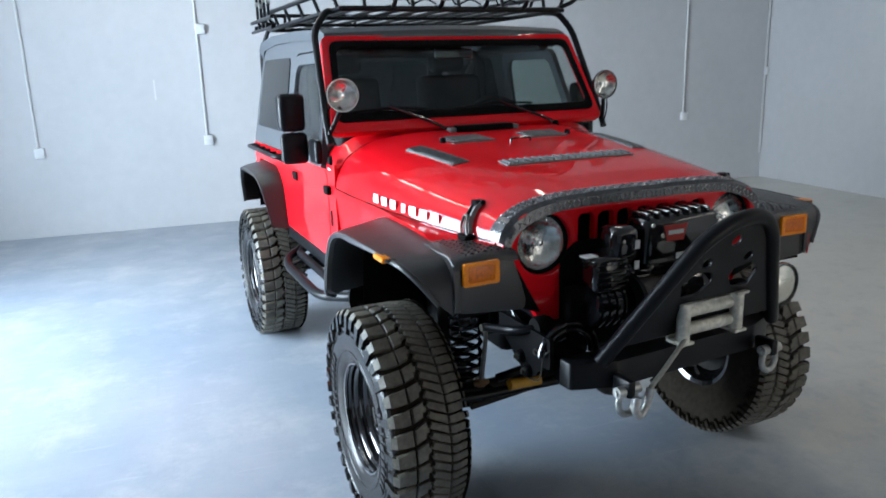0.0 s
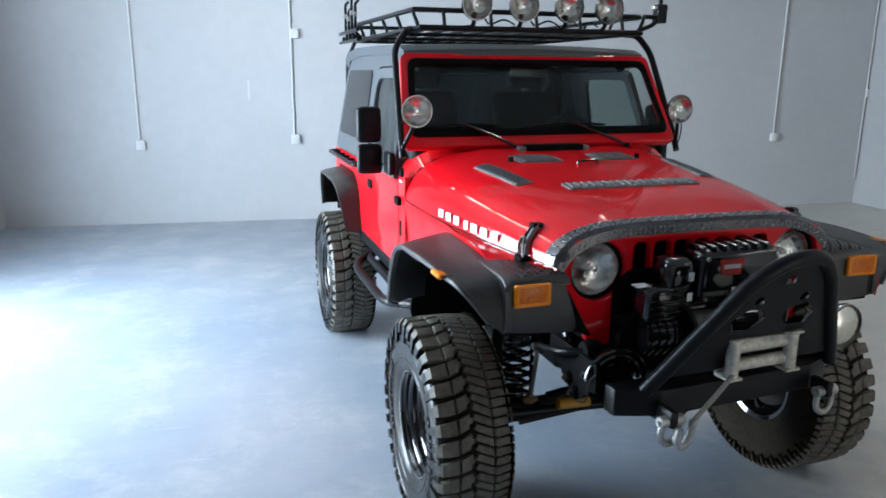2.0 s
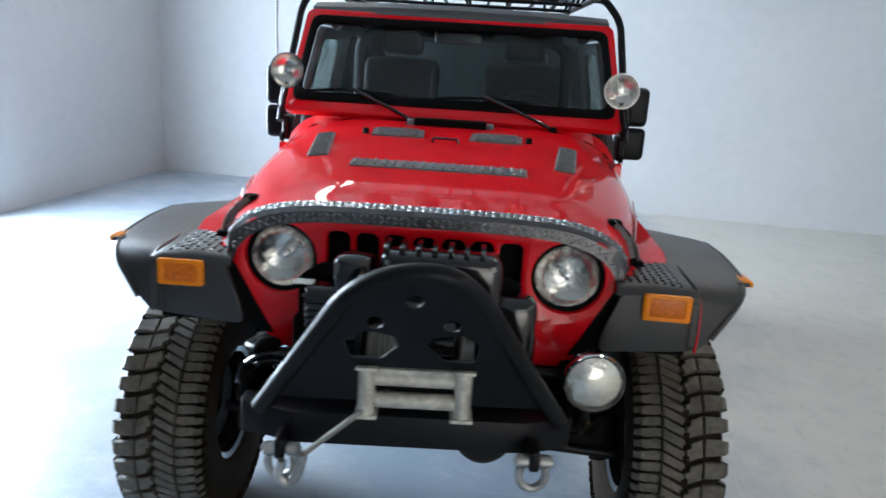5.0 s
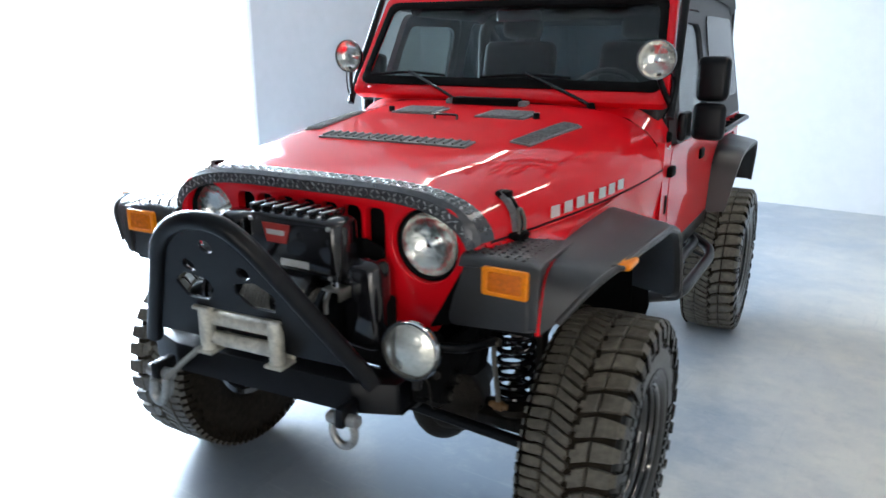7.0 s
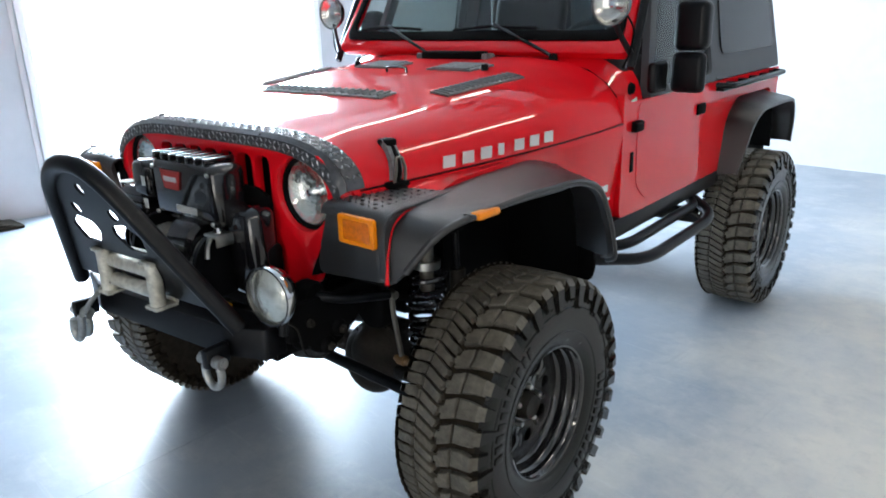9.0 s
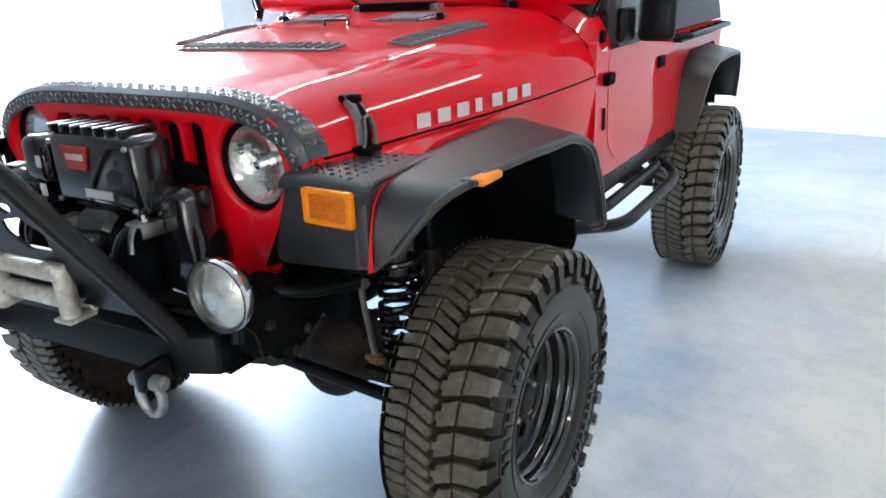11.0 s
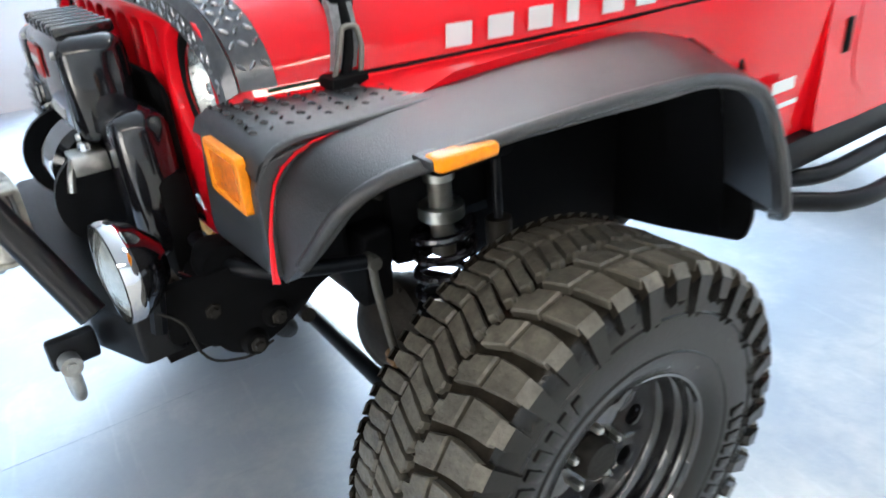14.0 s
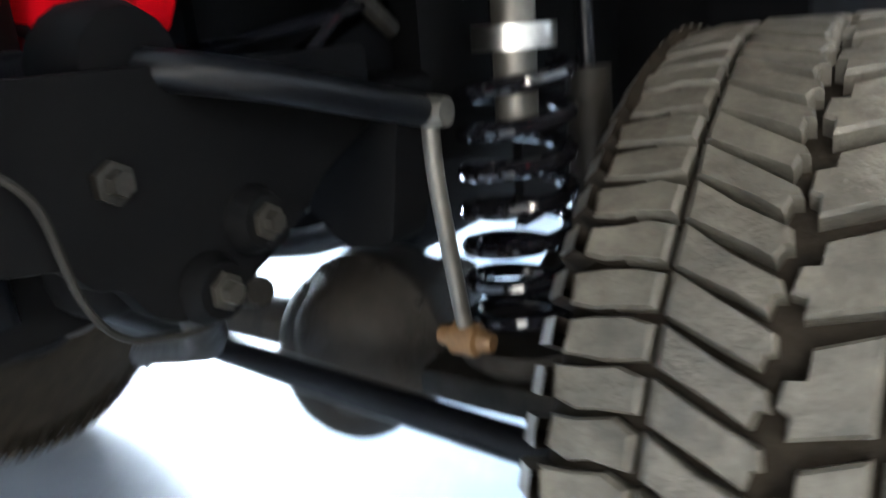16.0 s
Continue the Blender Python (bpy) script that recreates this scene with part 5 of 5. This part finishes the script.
# -- axle, springs, steering --
axle = part("front_axle", tube([(-0.66, 0.09, 0.415), (0.66, 0.09, 0.415)], 0.042, 18, 0), RUSTY, car, "grimy front axle")
part("diff_housing", lathe([(0.0, 0.135), (0.055, 0.130), (0.09, 0.108), (0.108, 0.07), (0.124, 0.055), (0.124, 0.035), (0.115, 0.02), (0.105, -0.05), (0.06, -0.13), (0.045, -0.2)], Matrix.Translation((0.282, 0.085, 0.448)) @ FRONT, 32), RUSTY, axle, "dusty brown differential housing")
for k in range(10):
    t = 2 * math.pi * k / 10
    part("cover_bolt", lathe([(0.0, 0.010), (0.007, 0.010), (0.007, -0.004)], Matrix.Translation((0.282 + 0.116 * math.cos(t), 0.029, 0.448 + 0.116 * math.sin(t))) @ FRONT, 6), CAST, axle)
part("tie_rod", tube([(-0.66, -0.13, 0.515), (0.0, -0.135, 0.498), (0.66, -0.125, 0.448)], 0.019, 12, 0.1), BLACK_STEEL, axle, "black tie rod")
part("steering_damper", tube([(-0.44, -0.17, 0.548), (-0.31, -0.17, 0.544)], 0.022, 14, 0), YELLOW, axle, "yellow steering damper")
part("drag_link", tube([(-0.56, -0.08, 0.45), (0.36, -0.22, 0.62)], 0.016, 10, 0), CAST, axle)
part("track_bar", tube([(-0.40, 0.0, 0.50), (0.25, -0.03, 0.60), (0.42, -0.09, 0.665)], 0.018, 10, 0.05), BLACK_STEEL, axle)
part("sway_bar", tube([(-0.525, -0.155, 0.772), (-0.52, -0.33, 0.815), (-0.46, -0.385, 0.83), (0.46, -0.385, 0.83), (0.52, -0.33, 0.815), (0.525, -0.155, 0.772)], 0.0145, 12, 0.05), BLACK_STEEL, car, "black sway bar")
for sx in (1, -1):
    n = 240
    spring = [(sx * 0.532 + 0.057 * math.cos(2 * math.pi * 7.2 * k / n), 0.018 + 0.057 * math.sin(2 * math.pi * 7.2 * k / n), 0.495 + 0.30 * k / n) for k in range(n + 1)]
    sp = part("coil_spring", tube(spring, 0.0095, 8, 0), GLOSS_BLACK, car, "black coil spring")
    part("spring_seat", lathe([(0.0, 0.01), (0.075, 0.01), (0.075, -0.01), (0.05, -0.03), (0.0, -0.03)], Matrix.Translation((sx * 0.532, 0.018, 0.485)), 24), RUSTY, sp)
    part("spacer_ring", lathe([(0.028, 0.0), (0.044, 0.0), (0.044, 0.024), (0.028, 0.024)], Matrix.Translation((sx * 0.535, 0.015, 0.812)), 28), ZINC, sp, "bright spacer ring")
    part("bump_stop", lathe([(0.0, 0.0), (0.023, 0.0), (0.023, 0.17), (0.0, 0.17)], Matrix.Translation((sx * 0.535, 0.015, 0.735)), 20), ALLOY, sp, "grey bump stop")
    part("stop_cap", lathe([(0.0, 0.0), (0.030, 0.0), (0.030, 0.025), (0.0, 0.025)], Matrix.Translation((sx * 0.53, 0.018, 0.885)), 20), ZINC, sp)
    part("spring_tower", box(sx * 0.40, sx * 0.58, -0.02, 0.17, 0.90, 1.10, 0.02), DULL_BLACK, car, "black spring tower")
    part("spring_bucket", loft([[Vector((sx * x, y, z)) for x, y in ((0.425, -0.045), (0.462, -0.05), (0.478, 0.0), (0.462, 0.10), (0.425, 0.11))] for z in (0.70, 0.74, 0.90)], caps=True, close=True), DULL_BLACK, car, "black spring bracket on the frame")
    part("axle_bracket", box(sx * 0.42, sx * 0.60, -0.055, 0.10, 0.43, 0.472, 0.012), CAST, axle, "cast spring perch")
    part("shock", tube([(sx * 0.585, 0.11, 0.50), (sx * 0.572, 0.115, 0.80)], 0.026, 14, 0), CAST, axle, "dark shock absorber")
    part("shock_rod", tube([(sx * 0.572, 0.115, 0.80), (sx * 0.56, 0.12, 1.02)], 0.009, 10, 0), BLACK_STEEL, axle)
    part("sway_link", tube([(sx * 0.526, -0.148, 0.778), (sx * 0.526, -0.146, 0.73), (sx * 0.530, -0.136, 0.65), (sx * 0.536, -0.126, 0.565)], 0.0085, 10, 0.03), ALLOY, axle, "grey sway-bar link")
    part("link_top", lathe([(0.0, 0.018), (0.013, 0.018), (0.015, 0.0), (0.013, -0.018), (0.0, -0.018)], pose(sx * 0.528, -0.150, 0.785, 0, 90, 0), 14), ALLOY, axle, "grey link end")
    part("link_eye", lathe([(0.0, 0.030), (0.009, 0.030), (0.012, 0.016), (0.017, 0.013), (0.017, -0.013), (0.012, -0.016), (0.009, -0.030), (0.0, -0.030)], pose(sx * 0.536, -0.126, 0.560, 0, 90, 0), 14), OCHRE, axle, "ochre bushing")
    part("knuckle", box(sx * 0.60, sx * 0.68, 0.0, 0.18, 0.33, 0.52, 0.03, segs=3), CAST, axle, "cast steering knuckle")
    part("control_arm", tube([(sx * 0.42, 0.12, 0.37), (sx * 0.40, 0.85, 0.62)], 0.024, 10, 0), CAST, axle)
part("rear_axle", tube([(-0.66, 2.64, 0.415), (0.66, 2.64, 0.415)], 0.045, 16, 0), CAST, car, "grimy rear axle")
part("track_bar_bracket", plate(round_corners([(0.335, 0.69), (0.38, 0.80), (0.49, 0.80), (0.465, 0.63), (0.40, 0.625)], 0.02), [], 0.06, Matrix.Translation((0, -0.07, 0)) @ FRONT, 0.006), DULL_BLACK, car, "black bracket hanging from the frame")
part("steering_box", box(0.28, 0.40, -0.42, -0.24, 0.68, 0.80, 0.03, segs=3), DULL_BLACK, car, "cast steering box")
part("skid_plate", box(-0.35, 0.35, 1.1, 2.0, 0.55, 0.62, 0.02), DULL_BLACK, car)
part("oil_pan", box(-0.20, 0.16, 0.33, 0.80, 0.43, 0.63, 0.04, segs=3), DULL_BLACK, car, "black oil pan")
pan = bmesh.new()
bmesh.ops.create_uvsphere(pan, u_segments=24, v_segments=14, radius=1, matrix=Matrix.Translation((0.222, 0.070, 0.402)) @ Matrix.Diagonal((0.120, 0.105, 0.137, 1)))
part("diff_bowl", pan, CAST, axle, "rounded lower half of the differential")
part("engine_block", box(-0.28, 0.28, -0.18, 0.85, 0.62, 1.05, 0.05), DULL_BLACK, car, "dark engine underside")
for sx in (1, -1):
    part("sway_bushing", lathe([(0.0, 0.03), (0.036, 0.03), (0.042, 0.015), (0.042, -0.015), (0.036, -0.03), (0.0, -0.03)], pose(sx * 0.44, -0.385, 0.83, 0, 90, 0), 18), DULL_BLACK, car, "rubber sway-bar bushing")
for r in (0.075, 0.095):
    part("air_hose", tube([(-0.39 + 1.15 * r * math.cos(a), -0.47, 0.765 + r * math.sin(a)) for a in (radians(-10 + 190 * k / 16) for k in range(17))], 0.009, 8, 0), GLOSS_BLACK, bumper, "black hose loop")
part("winch_backplate", plate(round_corners([(-0.355, 0.80), (0.282, 0.80), (0.282, 1.085), (0.22, 1.105), (-0.29, 1.105), (-0.355, 1.06)], 0.015, 3), [], 0.010, Matrix.Translation((0, -0.358, 0)) @ FRONT, 0.002), DULL_BLACK, car, "black mounting plate over the lower grille")
part("winch_cradle", box(-0.36, 0.33, -0.43, -0.365, 0.745, 0.96, 0.02), DULL_BLACK, car, "black plate behind the winch")
part("winch_cable", tube([(0.20, -0.46, 1.0), (0.28, -0.45, 0.95), (0.30, -0.42, 0.86), (0.26, -0.40, 0.79)], 0.008, 8, 0.04), DULL_BLACK, car, "black winch cable")
part("pitman_arm", tube([(0.36, -0.30, 0.64), (0.30, -0.24, 0.56), (0.12, -0.2, 0.50)], 0.02, 10, 0.05), CAST, axle, "grey steering arm")
for sx in (1, -1):
    for y, z in ((-0.424, 0.765), (-0.320, 0.715), (-0.367, 0.678)):
        part("frame_bolt", lathe([(0.0, 0.010), (0.008, 0.010), (0.009, 0.003), (0.014, 0.002), (0.014, -0.004)], pose(sx * 0.486 if y < -0.4 else sx * 0.500, y, z, 0, 90 * sx, 0), 6), CAST, car)

# castings and brackets hanging under the frame ahead of the axle
for sx in (1, -1):
    edge = [(-0.50, 0.728), (-0.463, 0.722), (-0.447, 0.702), (-0.430, 0.699), (-0.414, 0.674), (-0.39, 0.660), (-0.36, 0.659), (-0.33, 0.671), (-0.298, 0.685), (-0.262, 0.708), (-0.233, 0.731), (-0.163, 0.764), (-0.163, 0.83), (-0.50, 0.83)]
    gear = part("steering_bracket", plate(round_corners(edge, 0.008, 3), [], 0.016, Matrix.Translation((sx * 0.474 - 0.008, 0, 0)) @ LEFT, 0.003), DULL_BLACK, car, "black scalloped plate on the frame horn")
    part("bracket_body", box(sx * 0.34, sx * 0.465, -0.445, -0.285, 0.668, 0.75, 0.03, segs=3), DULL_BLACK, gear)
    part("bracket_lug", lathe([(0.0, 0.022), (0.020, 0.022), (0.026, 0.010), (0.026, -0.02), (0.0, -0.02)], pose(sx * 0.476, -0.367, 0.678, 0, 90 * sx, 0), 14), DULL_BLACK, gear)
    part("bracket_lug", lathe([(0.0, 0.022), (0.020, 0.022), (0.026, 0.010), (0.026, -0.02), (0.0, -0.02)], pose(sx * 0.476, -0.320, 0.715, 0, 90 * sx, 0), 14), DULL_BLACK, gear)
    part("brake_pipe", tube([(sx * 0.488, -0.51, 0.80), (sx * 0.492, -0.475, 0.77), (sx * 0.490, -0.462, 0.70), (sx * 0.484, -0.44, 0.668), (sx * 0.484, -0.38, 0.650), (sx * 0.47, -0.33, 0.655)], 0.0026, 8, 0.02), CAST, gear, "thin dark pipe")
    part("hose", tube([(sx * 0.38, -0.44, 0.80), (sx * 0.435, -0.38, 0.76), (sx * 0.445, -0.26, 0.78), (sx * 0.43, -0.1, 0.88)], 0.0055, 8, 0.05), GLOSS_BLACK, car, "black hose along the frame")
    part("wire_loom", tube([(sx * 0.30, -0.36, 0.86), (sx * 0.40, -0.30, 0.83), (sx * 0.44, -0.12, 0.86), (sx * 0.40, 0.05, 0.90)], 0.006, 6, 0.05), GLOSS_BLACK, car, "black wiring along the wheel arch")
    part("tower_strut", tube([(sx * 0.44, -0.28, 0.98), (sx * 0.43, -0.05, 0.84)], 0.010, 8, 0), CAST, car, "thin strut in the wheel arch")

part("steering_joint", lathe([(0.0, 0.035), (0.018, 0.032), (0.026, 0.016), (0.026, -0.018), (0.016, -0.03), (0.0, -0.032)], pose(0.395, -0.43, 0.700, 20, 10, 0), 18), CAST, axle, "grimy steering joint")


LIFT = 0.016     # how far the springs carry the body above its drawing heights


# the cabin and the rear are drawn in to the short wheelbase (the wheels already stand at it)
def drawn_in(y):
    return y if y < 0.82 else lerp(0.82, 0.915, (y - 0.82) / 0.15) if y < 0.97 else 0.915 + 0.917 * (y - 0.97)


done = set()
unsprung = {axle, *axle.children_recursive}
for o in car.children_recursive:
    if o.data and o.data not in done and not (o.parent and o.parent.name.startswith("wheel")):
        done.add(o.data)
        for v in o.data.vertices:
            v.co.y = drawn_in(v.co.y) - (0 if o in unsprung else 0.008)
            v.co.z += 0 if o in unsprung else LIFT


# ---- conduits on the walls ----
def conduit(x, z0, boxes, label="thin painted conduit with a small outlet box on the wall"):
    c = thing("conduit", label, "conduit", (0, 0, 0), "wall conduits")
    c.matrix_basis = HALL @ pose(x, WY1, 0)
    part("pipe", tube([(0, -0.02, z0), (0, -0.02, WH - 0.01)], 0.012, 10, 0), CONDUIT, c)
    for z in boxes:
        dx = 0.045 if z > 1.3 else 0.012
        bx = part("outlet_box", box(dx - 0.05, dx + 0.05, -0.052, -0.004, z - 0.055, z + 0.055, 0.006), LAMP_BODY, c, "white outlet box")
        part("cover_plate", box(dx - 0.043, dx + 0.043, -0.056, -0.0525, z - 0.048, z + 0.048, 0.002), CONDUIT, bx)
    return c


conduit(-3.17, 0.96, (0.94,))
conduit(-1.40, 1.0, (0.99, 2.22))
conduit(5.08, 0.97, (0.96,))
conduit(6.46, 0.36, (1.55,), "thin painted conduit in the hall's corner")

# ---- low folded mat on the floor beside the door ----
mat_thing = thing("folded_mat", "low folded black rubber mat on the floor by the wall", "mat")
mat_thing.matrix_basis = HALL @ pose(WX0 + 0.17, -0.10, 0)
for k, (w, d) in enumerate(((0.15, 0.24), (0.13, 0.20), (0.10, 0.14))):
    fold = loft([[Vector((x, y + 0.012 * math.sin(9 * x + k), 0.024 + 0.026 * k * (1 - 0.7 * (y / d) ** 2) + 0.010 * math.cos(1.3 * y / d) * math.cos(1.3 * x / w) + 0.005 * math.sin(14 * y + 2 * k))) for x in (-w, -w * 0.6, 0, w * 0.6, w)] for y in (d * f for f in (-1, -0.7, -0.35, 0, 0.35, 0.7, 1))])
    part("fold", thicken(fold, 0.022, (0, 0, 1)), DIRT, mat_thing)
structure("wall_scuff", box(-1.918, -1.902, WY1 - 0.0035, WY1 - 0.001, 1.46, 1.68, 0.0), CONDUIT, "small pale patch of paint on the wall")
